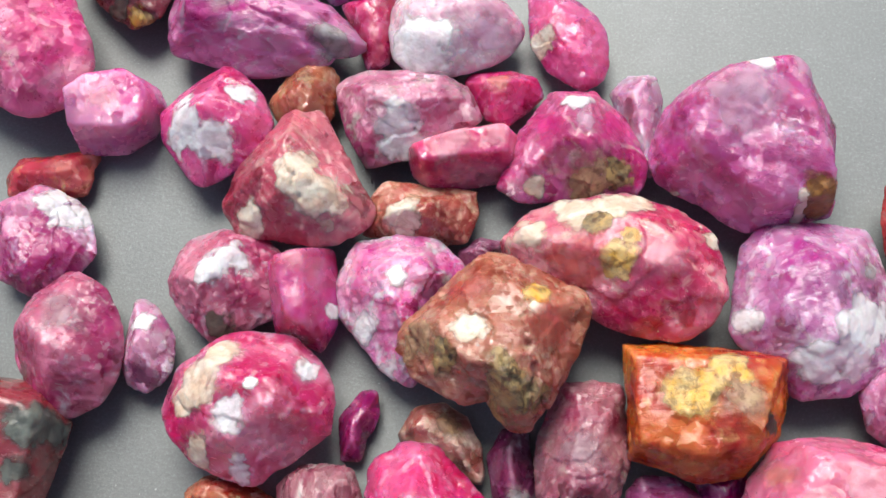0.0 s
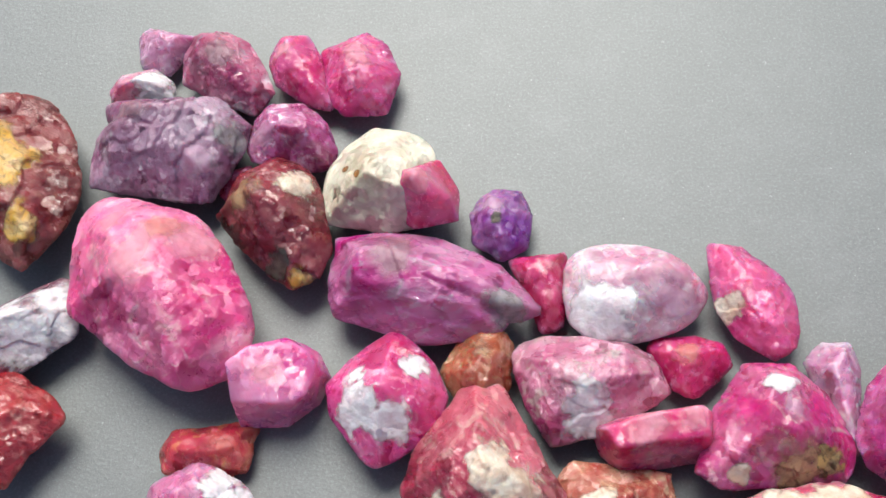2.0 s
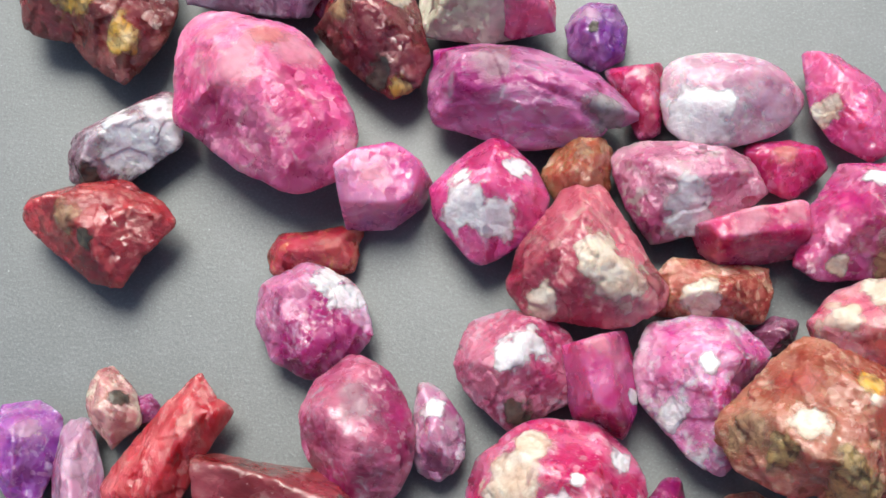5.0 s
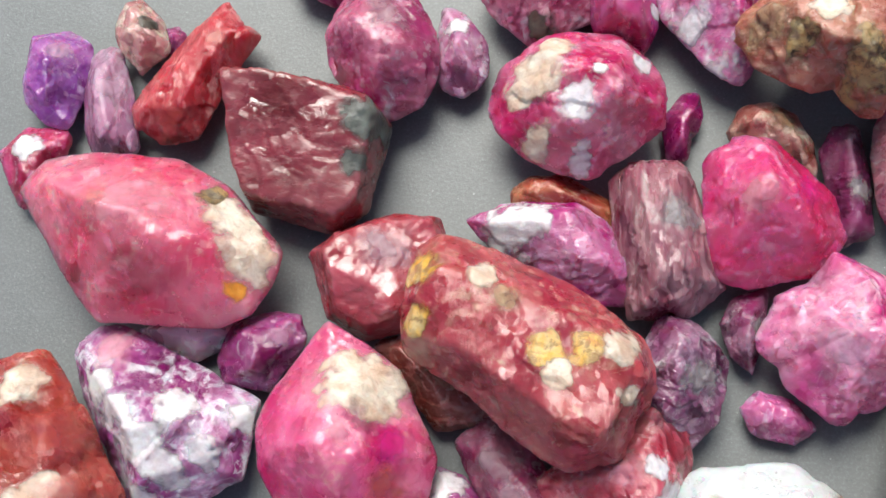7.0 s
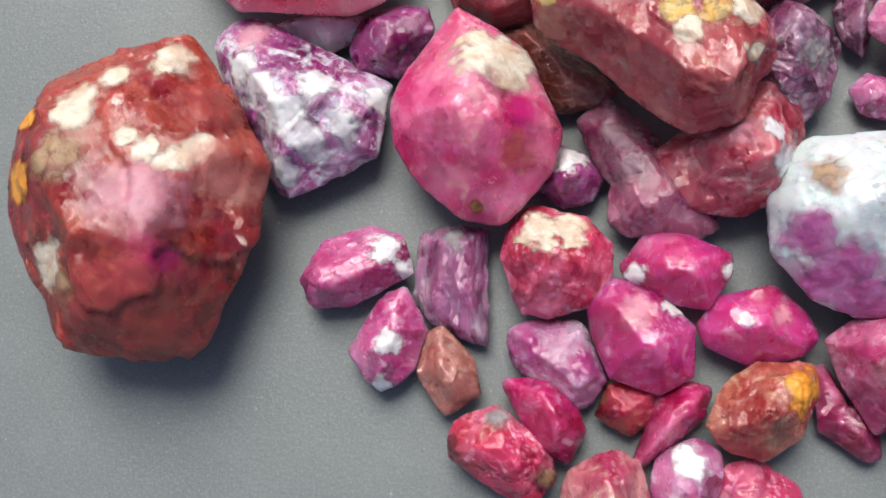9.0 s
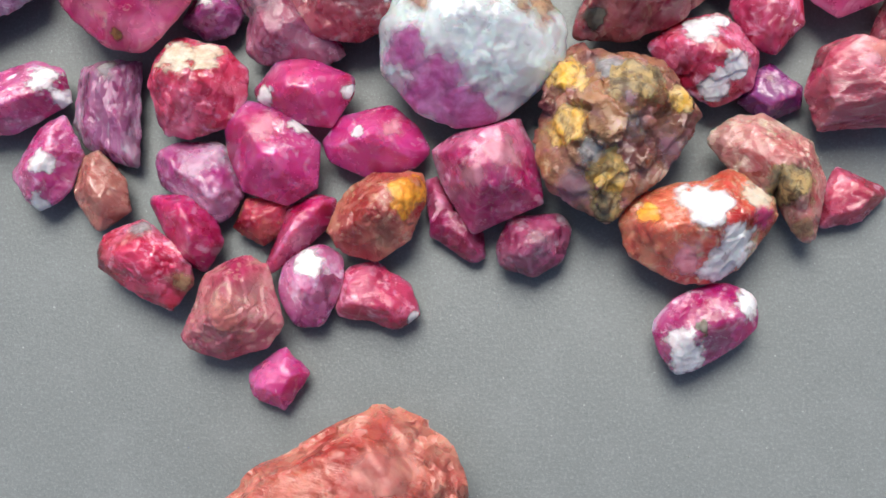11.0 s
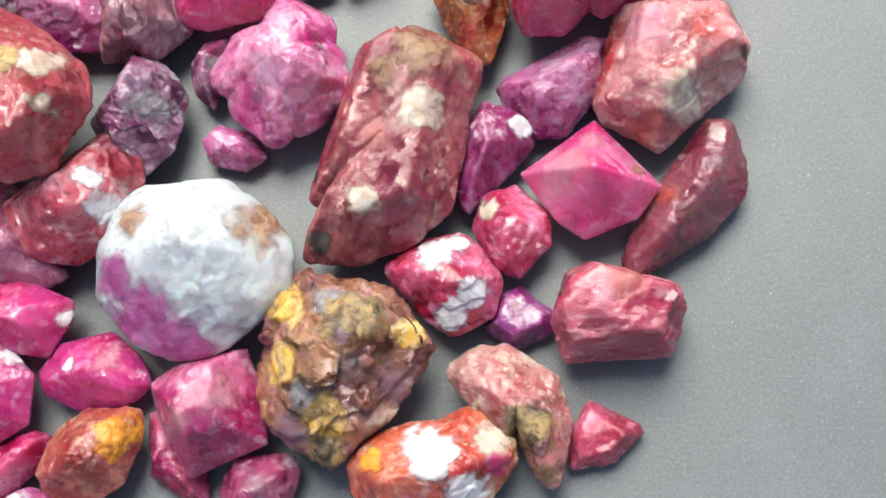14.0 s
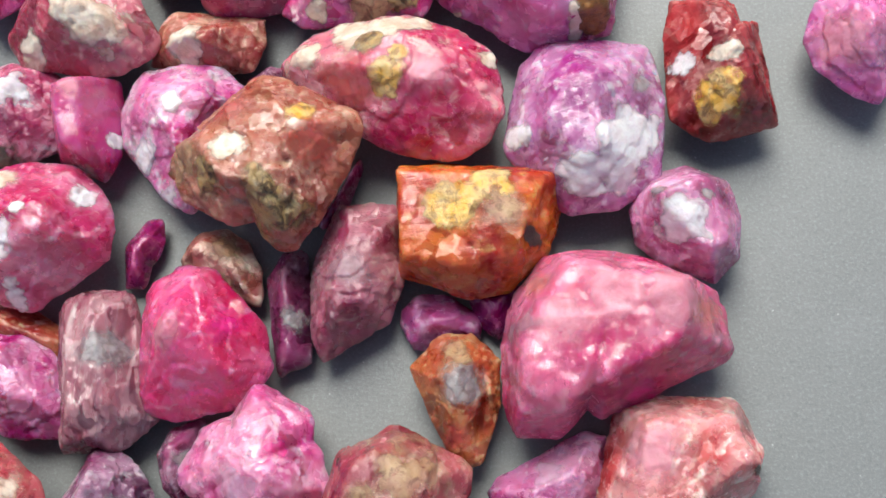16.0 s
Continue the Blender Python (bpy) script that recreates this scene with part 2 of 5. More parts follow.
# deep, mid, fleck, flecks, gloss, clear, grain
LOOK = {
    "wine": ((0.13, 0.014, 0.022), (0.24, 0.04, 0.05), (0.36, 0.14, 0.11), 0.22, 0.28, 0.25, 1.0),
    "lilac": ((0.42, 0.13, 0.31), (0.58, 0.31, 0.46), WHITE, 0.30, 0.30, 0.35, 0.8),
    "pale": ((0.72, 0.30, 0.42), (0.80, 0.52, 0.60), WHITE, 0.40, 0.38, 0.35, 0.7),
    "rose": ((0.36, 0.06, 0.14), (0.52, 0.18, 0.26), GREY, 0.45, 0.40, 0.2, 1.0),
    "hot": ((0.62, 0.035, 0.24), (0.76, 0.16, 0.38), PINK, 0.28, 0.23, 0.42, 0.7),
    "dusk": ((0.22, 0.08, 0.15), (0.36, 0.22, 0.30), GREY, 0.40, 0.40, 0.15, 1.0),
    "rasp": ((0.42, 0.012, 0.09), (0.60, 0.05, 0.18), PINK, 0.20, 0.28, 0.35, 0.7),
    "rasp2": ((0.62, 0.02, 0.15), (0.74, 0.10, 0.28), PINK, 0.15, 0.25, 0.35, 0.5),
    "rasp3": ((0.34, 0.012, 0.05), (0.54, 0.06, 0.14), PINK, 0.30, 0.28, 0.25, 0.8),
    "purple": ((0.27, 0.025, 0.13), (0.46, 0.12, 0.29), (0.66, 0.42, 0.58), 0.35, 0.28, 0.3, 0.9),
    "bone": ((0.48, 0.42, 0.33), (0.62, 0.58, 0.49), CREAM, 0.30, 0.55, 0.1, 1.0),
    "violet": ((0.22, 0.04, 0.28), (0.46, 0.16, 0.46), (0.66, 0.46, 0.62), 0.30, 0.20, 0.3, 0.7),
    "pink": ((0.68, 0.09, 0.25), (0.78, 0.22, 0.40), (0.82, 0.50, 0.52), 0.35, 0.42, 0.25, 0.9),
    "slate": ((0.14, 0.03, 0.06), (0.26, 0.18, 0.20), GREY, 0.45, 0.35, 0.1, 0.8),
    "garnet": ((0.20, 0.01, 0.014), (0.42, 0.05, 0.05), (0.50, 0.22, 0.18), 0.22, 0.25, 0.2, 0.9),
    "mauve": ((0.44, 0.05, 0.22), (0.58, 0.19, 0.37), GREY, 0.30, 0.34, 0.25, 0.8),
    "blush": ((0.64, 0.33, 0.45), (0.70, 0.52, 0.58), WHITE, 0.50, 0.40, 0.3, 0.6),
    "candy": ((0.68, 0.14, 0.38), (0.78, 0.30, 0.50), PINK, 0.30, 0.35, 0.35, 0.6),
    "ember": ((0.38, 0.02, 0.08), (0.52, 0.07, 0.12), (0.60, 0.25, 0.10), 0.35, 0.24, 0.35, 1.0),
    "orchid": ((0.40, 0.05, 0.20), (0.58, 0.23, 0.39), (0.74, 0.52, 0.66), 0.38, 0.32, 0.3, 0.9),
    "glassypink": ((0.58, 0.03, 0.28), (0.70, 0.22, 0.45), (0.80, 0.48, 0.64), 0.30, 0.24, 0.42, 0.8),
    "orchid2": ((0.44, 0.04, 0.20), (0.62, 0.20, 0.37), (0.74, 0.46, 0.60), 0.32, 0.30, 0.3, 0.9),
    "mag": ((0.50, 0.02, 0.16), (0.62, 0.08, 0.26), PINK, 0.22, 0.32, 0.3, 0.7),
    "mag2": ((0.52, 0.03, 0.18), (0.64, 0.12, 0.30), (0.62, 0.36, 0.36), 0.35, 0.30, 0.3, 0.9),
    "magclear": ((0.50, 0.012, 0.17), (0.68, 0.09, 0.32), PINK, 0.14, 0.18, 0.45, 0.55),
    "magdark": ((0.18, 0.004, 0.10), (0.34, 0.015, 0.18), PINK, 0.12, 0.15, 0.4, 0.6),
    "amber": ((0.30, 0.05, 0.03), (0.44, 0.14, 0.09), (0.60, 0.34, 0.24), 0.40, 0.22, 0.35, 0.9),
    "smoky": ((0.40, 0.09, 0.20), (0.54, 0.26, 0.36), (0.36, 0.30, 0.28), 0.45, 0.28, 0.2, 1.0),
    "candyred": ((0.68, 0.05, 0.20), (0.78, 0.20, 0.34), (0.84, 0.46, 0.54), 0.25, 0.32, 0.3, 0.7),
    "dustred": ((0.34, 0.03, 0.06), (0.50, 0.12, 0.15), (0.56, 0.34, 0.30), 0.40, 0.34, 0.2, 0.8),
    "brownred": ((0.26, 0.03, 0.04), (0.40, 0.11, 0.09), (0.54, 0.32, 0.22), 0.45, 0.28, 0.2, 1.0),
    "brownred2": ((0.26, 0.03, 0.06), (0.36, 0.09, 0.10), (0.48, 0.30, 0.22), 0.35, 0.26, 0.25, 1.0),
    "coral": ((0.58, 0.04, 0.15), (0.70, 0.19, 0.27), (0.80, 0.52, 0.46), 0.38, 0.30, 0.35, 0.9),
    "brick": ((0.24, 0.045, 0.04), (0.36, 0.12, 0.085), (0.50, 0.30, 0.22), 0.40, 0.30, 0.2, 1.0),
    "sugar": ((0.68, 0.10, 0.32), (0.80, 0.34, 0.52), WHITE, 0.48, 0.35, 0.3, 1.0),
    "pinkclear": ((0.60, 0.06, 0.20), (0.72, 0.19, 0.34), (0.84, 0.60, 0.66), 0.22, 0.26, 0.4, 0.7),
    "plumrose": ((0.32, 0.04, 0.14), (0.46, 0.15, 0.24), GREY, 0.30, 0.30, 0.25, 0.8),
    "violetpink": ((0.34, 0.06, 0.20), (0.50, 0.26, 0.38), WHITE, 0.38, 0.30, 0.25, 0.8),
    "tanrose": ((0.32, 0.10, 0.09), (0.42, 0.21, 0.17), CREAM, 0.38, 0.40, 0.15, 1.0),
    "raspclear": ((0.62, 0.025, 0.16), (0.72, 0.09, 0.26), PINK, 0.18, 0.24, 0.4, 0.6),
    "plum": ((0.09, 0.01, 0.045), (0.22, 0.04, 0.12), GREY, 0.15, 0.18, 0.2, 0.9),
    "plum2": ((0.18, 0.015, 0.07), (0.29, 0.05, 0.13), GREY, 0.20, 0.36, 0.2, 0.9),
    "plum3": ((0.22, 0.025, 0.12), (0.36, 0.08, 0.23), GREY, 0.22, 0.26, 0.25, 0.8),
    "mauvered": ((0.28, 0.05, 0.10), (0.42, 0.17, 0.20), (0.52, 0.36, 0.34), 0.35, 0.25, 0.25, 0.9),
    "orange": ((0.44, 0.05, 0.012), (0.62, 0.14, 0.03), (0.66, 0.34, 0.12), 0.28, 0.28, 0.3, 0.9),
    "rusty": ((0.30, 0.05, 0.025), (0.46, 0.16, 0.08), (0.56, 0.36, 0.20), 0.42, 0.32, 0.2, 1.0),
    "salmon": ((0.66, 0.09, 0.20), (0.76, 0.22, 0.34), (0.82, 0.44, 0.48), 0.22, 0.28, 0.35, 0.6),
    "marblepurple": ((0.40, 0.05, 0.24), (0.54, 0.22, 0.40), (0.76, 0.66, 0.72), 0.45, 0.34, 0.25, 0.8),
    "peachred": ((0.50, 0.09, 0.10), (0.68, 0.32, 0.33), (0.80, 0.60, 0.54), 0.45, 0.25, 0.3, 1.0),
    "octpink": ((0.58, 0.06, 0.22), (0.66, 0.16, 0.32), PINK, 0.12, 0.38, 0.3, 0.4),
    "glasswine": ((0.22, 0.03, 0.06), (0.32, 0.09, 0.13), (0.44, 0.26, 0.20), 0.22, 0.16, 0.45, 0.8),
    "violetflat": ((0.26, 0.05, 0.20), (0.36, 0.10, 0.29), PINK, 0.12, 0.25, 0.35, 0.5),
    "rosered": ((0.46, 0.05, 0.10), (0.58, 0.16, 0.20), (0.70, 0.42, 0.42), 0.30, 0.27, 0.3, 0.9),
    "whiterock": ((0.60, 0.63, 0.66), (0.66, 0.68, 0.69), (0.58, 0.59, 0.60), 0.25, 0.46, 0.25, 0.4),
    "ochre": ((0.15, 0.05, 0.05), (0.32, 0.17, 0.085), (0.30, 0.12, 0.14), 0.45, 0.34, 0.1, 1.3),
    "rosetan": ((0.44, 0.15, 0.16), (0.54, 0.30, 0.28), CREAM, 0.35, 0.28, 0.25, 0.9),
    "fire": ((0.50, 0.04, 0.06), (0.64, 0.17, 0.12), (0.80, 0.55, 0.40), 0.40, 0.28, 0.3, 0.9),
    "redflat": ((0.34, 0.02, 0.06), (0.48, 0.08, 0.14), PINK, 0.20, 0.22, 0.3, 0.8),
    "purplemag": ((0.36, 0.02, 0.16), (0.52, 0.11, 0.29), (0.70, 0.46, 0.60), 0.32, 0.26, 0.3, 0.7),
    "candymag": ((0.50, 0.03, 0.16), (0.66, 0.20, 0.32), (0.80, 0.52, 0.60), 0.40, 0.28, 0.3, 0.8),
    "raspdark": ((0.30, 0.012, 0.07), (0.46, 0.06, 0.15), PINK, 0.22, 0.24, 0.3, 0.9),
    "terracotta": ((0.38, 0.06, 0.055), (0.50, 0.17, 0.13), (0.58, 0.32, 0.24), 0.30, 0.34, 0.2, 1.3),
    "dustrose": ((0.36, 0.05, 0.12), (0.46, 0.17, 0.20), (0.52, 0.32, 0.26), 0.35, 0.28, 0.25, 0.8),
    "seed": ((0.22, 0.07, 0.05), (0.34, 0.14, 0.11), (0.42, 0.25, 0.20), 0.35, 0.32, 0.15, 0.9),
    "mauvegrey": ((0.34, 0.10, 0.22), (0.46, 0.24, 0.36), GREY, 0.42, 0.32, 0.25, 0.9),
    "dome": ((0.54, 0.05, 0.18), (0.68, 0.16, 0.33), (0.74, 0.36, 0.36), 0.25, 0.30, 0.3, 0.6),
    "veined": ((0.24, 0.02, 0.14), (0.40, 0.09, 0.27), (0.72, 0.70, 0.76), 0.62, 0.30, 0.2, 1.0),
    "cone": ((0.68, 0.10, 0.21), (0.76, 0.22, 0.35), (0.82, 0.48, 0.48), 0.28, 0.22, 0.42, 0.6),
    "bigred": ((0.32, 0.035, 0.018), (0.46, 0.10, 0.055), (0.52, 0.18, 0.12), 0.25, 0.26, 0.35, 0.9),
    "brownpink": ((0.36, 0.035, 0.06), (0.48, 0.11, 0.12), (0.58, 0.32, 0.24), 0.35, 0.27, 0.3, 0.9),
    "raspstri": ((0.24, 0.015, 0.04), (0.36, 0.055, 0.09), (0.50, 0.22, 0.25), 0.28, 0.26, 0.25, 0.7),
    "plumwine": ((0.26, 0.03, 0.10), (0.40, 0.13, 0.20), GREY, 0.30, 0.26, 0.25, 0.8),
    "crimson": ((0.42, 0.02, 0.06), (0.56, 0.10, 0.13), (0.70, 0.42, 0.42), 0.38, 0.22, 0.3, 0.9),
    "greypurple": ((0.17, 0.04, 0.11), (0.29, 0.16, 0.24), (0.42, 0.40, 0.40), 0.42, 0.24, 0.15, 1.1),
    "frostpink": ((0.52, 0.06, 0.26), (0.66, 0.26, 0.42), (0.76, 0.52, 0.64), 0.38, 0.33, 0.3, 0.8),
    "greymauve": ((0.20, 0.05, 0.09), (0.30, 0.14, 0.17), (0.42, 0.34, 0.34), 0.35, 0.28, 0.15, 1.0),
    "winestri": ((0.13, 0.014, 0.022), (0.24, 0.045, 0.065), (0.36, 0.17, 0.17), 0.22, 0.30, 0.25, 0.35),
    "flame": ((0.50, 0.02, 0.025), (0.66, 0.10, 0.10), (0.76, 0.32, 0.30), 0.28, 0.25, 0.35, 1.0),
}
STRETCH = {"raspstri": (0.5, 0.8, 1.6), "winestri": (0.6, 1.2, 1.0), "greymauve": (1.6, 0.45, 1), "mauve": (0.6, 1.3, 1), "mauvegrey": (1.5, 0.5, 1),
           "flame": (1.2, 0.7, 1), "rosered": (0.5, 1.5, 1)}
BODY = {}


def body(key):
    if key not in BODY:
        BODY[key] = mineral("stone " + key, *LOOK[key], stretch=STRETCH.get(key, (1, 1, 1)))
    return BODY[key]


def crust_of(key):
    if key not in CRUSTS:
        CRUSTS[key] = crust_material("crust " + key, *CRUST_LOOK[key], grit=GRIT.get(key, 0.15), full=SHEER.get(key, 1.0))
    return CRUSTS[key]


def paper_material():
    m = Nodes("grey card")
    spot = m.tree.nodes.new("ShaderNodeTexCoord").outputs["Object"]
    col = m.mix(m.ramp(m.noise(spot, 14, 3, 0.5), 0.3, 0.7), (0.128, 0.135, 0.137), (0.150, 0.157, 0.157))
    col = m.mix(m.math("MULTIPLY", m.ramp(m.noise(spot, 160, 5, 0.7), 0.42, 0.75), 0.5), col, (0.176, 0.183, 0.186))
    fibre = m.noise(spot, 3600, 3, 0.75)
    col = m.mix(m.math("MULTIPLY", m.ramp(fibre, 0.46, 0.70), 0.40), col, (0.25, 0.285, 0.28))
    col = m.mix(m.math("MULTIPLY", m.ramp(m.noise(spot, 2400, 3, 0.6), 0.54, 0.68), 0.28), col, (0.085, 0.09, 0.092))
    speck = m.ramp(m.noise(spot, 2100, 3, 0.6), 0.68, 0.76)
    col = m.mix(m.math("MULTIPLY", speck, 0.6), col, (0.46, 0.47, 0.46))
    m.link(col, m.bsdf.inputs["Base Color"])
    m.bsdf.inputs["Roughness"].default_value = 0.46
    m.bsdf.inputs["Specular IOR Level"].default_value = 0.5
    b = m.add("ShaderNodeBump", Strength=0.22, Distance=0.12 * MM)
    m.link(m.math("ADD", fibre, m.noise(spot, 1500, 3, 0.6)), b.inputs["Height"])
    m.link(b.outputs[0], m.bsdf.inputs["Normal"])
    return m.mat


# ---- the grey card that everything lies on ----
bm = bmesh.new()
bmesh.ops.create_grid(bm, x_segments=24, y_segments=24, size=0.5)
low = bmesh.ops.extrude_face_region(bm, geom=bm.faces[:])
bmesh.ops.translate(bm, verts=[v for v in low["geom"] if isinstance(v, bmesh.types.BMVert)], vec=(0, 0, -0.002))
bmesh.ops.recalc_face_normals(bm, faces=bm.faces[:])
data = bpy.data.meshes.new("card")
bm.to_mesh(data)
bm.free()
data.materials.append(paper_material())
card = tagged(new("ground", data), "matte grey paper card with fine pale fibres", "card", kind="structure")


# ---- how a rough stone is made ----
def sphere(level):
    bm = bmesh.new()
    bmesh.ops.create_icosphere(bm, subdivisions=level, radius=1)
    bm.verts.ensure_lookup_table()
    v = np.array([x.co[:] for x in bm.verts])
    f = np.array([[x.index for x in face.verts] for face in bm.faces])
    bm.free()
    return v / np.linalg.norm(v, axis=1)[:, None], f


SPHERES = {n: sphere(n) for n in (5, 6)}


def lattice(p, seed):
    """Smooth value noise, -1 to 1, at the points p."""
    i = np.floor(p).astype(np.int64)
    f = p - i
    f = f * f * (3 - 2 * f)
    out = np.zeros(len(p))
    for dx in (0, 1):
        for dy in (0, 1):
            for dz in (0, 1):
                h = (i[:, 0] + dx) * 374761393 + (i[:, 1] + dy) * 668265263 + (i[:, 2] + dz) * 2147483647 + seed * 1274126177
                h = (h ^ (h >> 13)) * 1274126177 & 0xFFFFFFFF
                h = (h ^ (h >> 16)) & 0xFFFF
                wx = f[:, 0] if dx else 1 - f[:, 0]
                wy = f[:, 1] if dy else 1 - f[:, 1]
                wz = f[:, 2] if dz else 1 - f[:, 2]
                out += wx * wy * wz * (h / 32767.5 - 1)
    return out


def clouds(p, seed, octaves=4, gain=0.5):
    out, amp = np.zeros(len(p)), 1.0
    for k in range(octaves):
        out += amp * lattice(p * 2.03 ** k + 17.3 * k, seed + k)
        amp *= gain
    return out


def mesh_of(name, verts, faces, mat):
    data = bpy.data.meshes.new(name)
    data.from_pydata(verts.tolist(), [], faces.tolist())
    data.polygons.foreach_set("use_smooth", np.ones(len(faces), dtype=bool))
    data.materials.append(mat)
    data.update()
    return data


COUNT = [0]


def stone(kind, label, x, y, tall, look_key, cuts, patches=(), base=0.0, lean=None, edge=64, slope=48, chips=11, rough=0.9, ledges=1.0, waist=0.42, bites=(), holder=None):
    """A rough stone at x, y on the card, all in mm. cuts: its side faces, as (direction in degrees, distance from the middle).
    patches: (crust, x, y, radius) from its middle. lean: how its top face dips. edge: how crisp the edges are. bites: hollows in its side (direction, half width in degrees, depth 0 to 1). waist: height of its widest part."""
    COUNT[0] += 1
    rng = np.random.RandomState(COUNT[0] * 7 + 3)
    size = float(np.mean([d for _, d in cuts]))
    level = 6 if size > 3.6 else 5
    dirs, faces = SPHERES[level]
    up, down = tall * (1 - waist), tall * waist
    lean = lean or rng.normal(size=2) * 0.16
    normals, dists = [], []
    for a, d in cuts:
        c = np.array([math.cos(radians(a)), math.sin(radians(a)), 0])
        for sign, tilt in ((1, slope + rng.uniform(-14, 10)), (-1, slope * 0.75)):
            t = radians(90 - tilt) * 0.85
            # steep sides on tall stones, flatter ones on low chips
            t = min(t, math.atan2(d, up if sign > 0 else down) + 0.05)
            normals.append(c * math.cos(t) + np.array([0, 0, sign * math.sin(t)]))
            dists.append(d * 1.02 * math.cos(t))
    n = np.array([lean[0], lean[1], 1.0])
    normals.append(n / np.linalg.norm(n))
    dists.append(up * 1.02)
    normals.append(np.array([0, 0, -1.0]))
    dists.append(down)
    N, D = np.array(normals), np.array(dists)

    def reach(d):
        q = np.maximum(d @ N.T, 1e-6) / D
        return (q ** edge).sum(1) ** (-1 / edge)

    # broken faces: planes that shave a little off
    first = dirs * reach(dirs)[:, None]
    extra_n, extra_d = [], []
    for _ in range(chips):
        nn = rng.normal(size=3)
        nn[2] = abs(nn[2]) * 1.1 + 0.45
        nn /= np.linalg.norm(nn)
        extra_n.append(nn)
        extra_d.append((first @ nn).max() * (1 - rng.uniform(0.03, 0.27) * nn[2] ** 2))
    if chips:
        N, D = np.vstack([N, extra_n]), np.concatenate([D, extra_d])
    r = reach(dirs)
    if bites:
        around = np.degrees(np.arctan2(dirs[:, 1], dirs[:, 0]))
        for a, half, deep in bites:
            off = (around - a + 180) % 360 - 180
            r = r * (1 - deep * np.clip(1 - np.abs(off) / (half * 1.15), 0, 1) ** 1.2 * np.clip(1.25 - np.abs(dirs[:, 2]), 0, 1))
    p = dirs * r[:, None]
    s = COUNT[0] * 31
    wob = clouds(p / (size * 0.9), s, 2) * 0.024 + clouds(p / (size * 0.32), s + 9, 3) * 0.014
    step = np.abs(clouds(p / (size * 0.42), s + 20, 3))
    wob += (0.5 - step) * 0.026 - np.abs(clouds(p / (size * 0.17), s + 30, 3)) * 0.014
    # ledges: broken layers that end in small steps
    if kind == "rough_ruby":
        for scale, amount in ((0.55, 0.048), (0.30, 0.020)):
            u = rng.normal(size=3)
            u /= np.linalg.norm(u)
            k = p @ u / (size * scale) + 0.7 * clouds(p / (size * 0.7), s + 90, 3)
            saw = k - np.floor(k)
            wob += ledges * amount * (0.5 - saw) * np.clip(dirs[:, 2] * 2 + 0.55, 0, 1)
    fine = clouds(p / 0.75, s + 40, 3) * 0.022
    p = dirs * (r * (1 + rough * wob) + rough * fine)[:, None]
    # keep the outline at its full breadth
    full = np.mean([(p[:, 0] * math.cos(radians(a)) + p[:, 1] * math.sin(radians(a))).max() / d for a, d in cuts])
    p[:, :2] *= 1.04 / full
    p[:, 2] += down
    p[:, 2] -= p[:, 2].min() + 0.08
    ob = new(kind, mesh_of(kind, p * MM, faces, body(look_key)))
    if holder:
        ob.parent = holder
        ob.location = Vector((x * MM, y * MM, base * MM)) - holder.location
        ob["label"] = label
    else:
        ob.location = (x * MM, y * MM, base * MM)
        tagged(ob, label, "crystal" if kind == "ruby_crystal" else "gemstone", "rough stones on the card")
    # crusts: a second skin that rises through the first where the mineral or a painted sheen shows
    tri = p[faces]
    nrm = np.cross(tri[:, 1] - tri[:, 0], tri[:, 2] - tri[:, 0])
    vn = np.zeros_like(p)
    for k in range(3):
        np.add.at(vn, faces[:, k], nrm)
    vn /= np.linalg.norm(vn, axis=1)[:, None] + 1e-12
    ragged = clouds(p / (size * 0.30), s + 60, 4, 0.6)
    for j, what in enumerate(dict.fromkeys(w for w, *_ in patches)):
        mask = np.full(len(p), -9.0)
        for _, px, py, rad in (q for q in patches if q[0] == what):
            d = np.hypot(p[:, 0] - px, p[:, 1] - py) / rad
            mask = np.maximum(mask, 1.12 - 0.9 * d + 0.30 * ragged + 0.22 * clouds(p / (rad * 0.5), s + 70 + j, 3))
        mask = np.where(vn[:, 2] < -0.1, -1, mask)
        keep = (mask[faces] > -0.4).any(1)
        if not keep.any():
            continue
        q = p + vn * (0.035 + 0.012 * j + 0.05 * np.clip(mask, 0, 0.6))[:, None]
        used = np.unique(faces[keep])
        index = np.zeros(len(p), dtype=int)
        index[used] = np.arange(len(used))
        part = new(PART[what], mesh_of(PART[what], q[used] * MM, index[faces[keep]], crust_of(what)))
        part.data.attributes.new("depth", "FLOAT", "POINT").data.foreach_set("value", mask[used].astype(np.float32))
        part["label"] = CRUST_WORDS[what]
        part.parent = ob
    return ob


# ---- the stones ----
stone("rough_ruby", "dark rust-red ruby lump with yellow crust", -59.4, 38.1, 9, "wine",
      [(-160, 7.8), (-125, 7.2), (-118, 8.0), (-39, 10.2), (-10, 9.2), (17, 7.9), (33, 8.0), (92, 8.4), (163, 11.0)], [("gold", 1.4, -1.1, 3.4), ("gold", 4.4, -7.6, 1.2), ("gold", 0.8, -3.5, 2.0)], bites=[(-106, 31, 0.18)])
stone("ruby_chip", "small translucent lilac chip on grey card", -44.4, 53.0, 3.5, "lilac",
      [(-172, 2.6), (-111, 2.8), (-34, 2.8), (-19, 2.7), (73, 2.4), (144, 3.5)], rough=1.5)
stone("rough_ruby", "small pale pink pebble with white cap", -46.1, 48.2, 4, "pale",
      [(-170, 3.5), (-91, 1.8), (3, 3.5), (49, 2.5), (100, 2.2), (150, 3.1)], [("white", 1.5, -0.6, 1.9)])
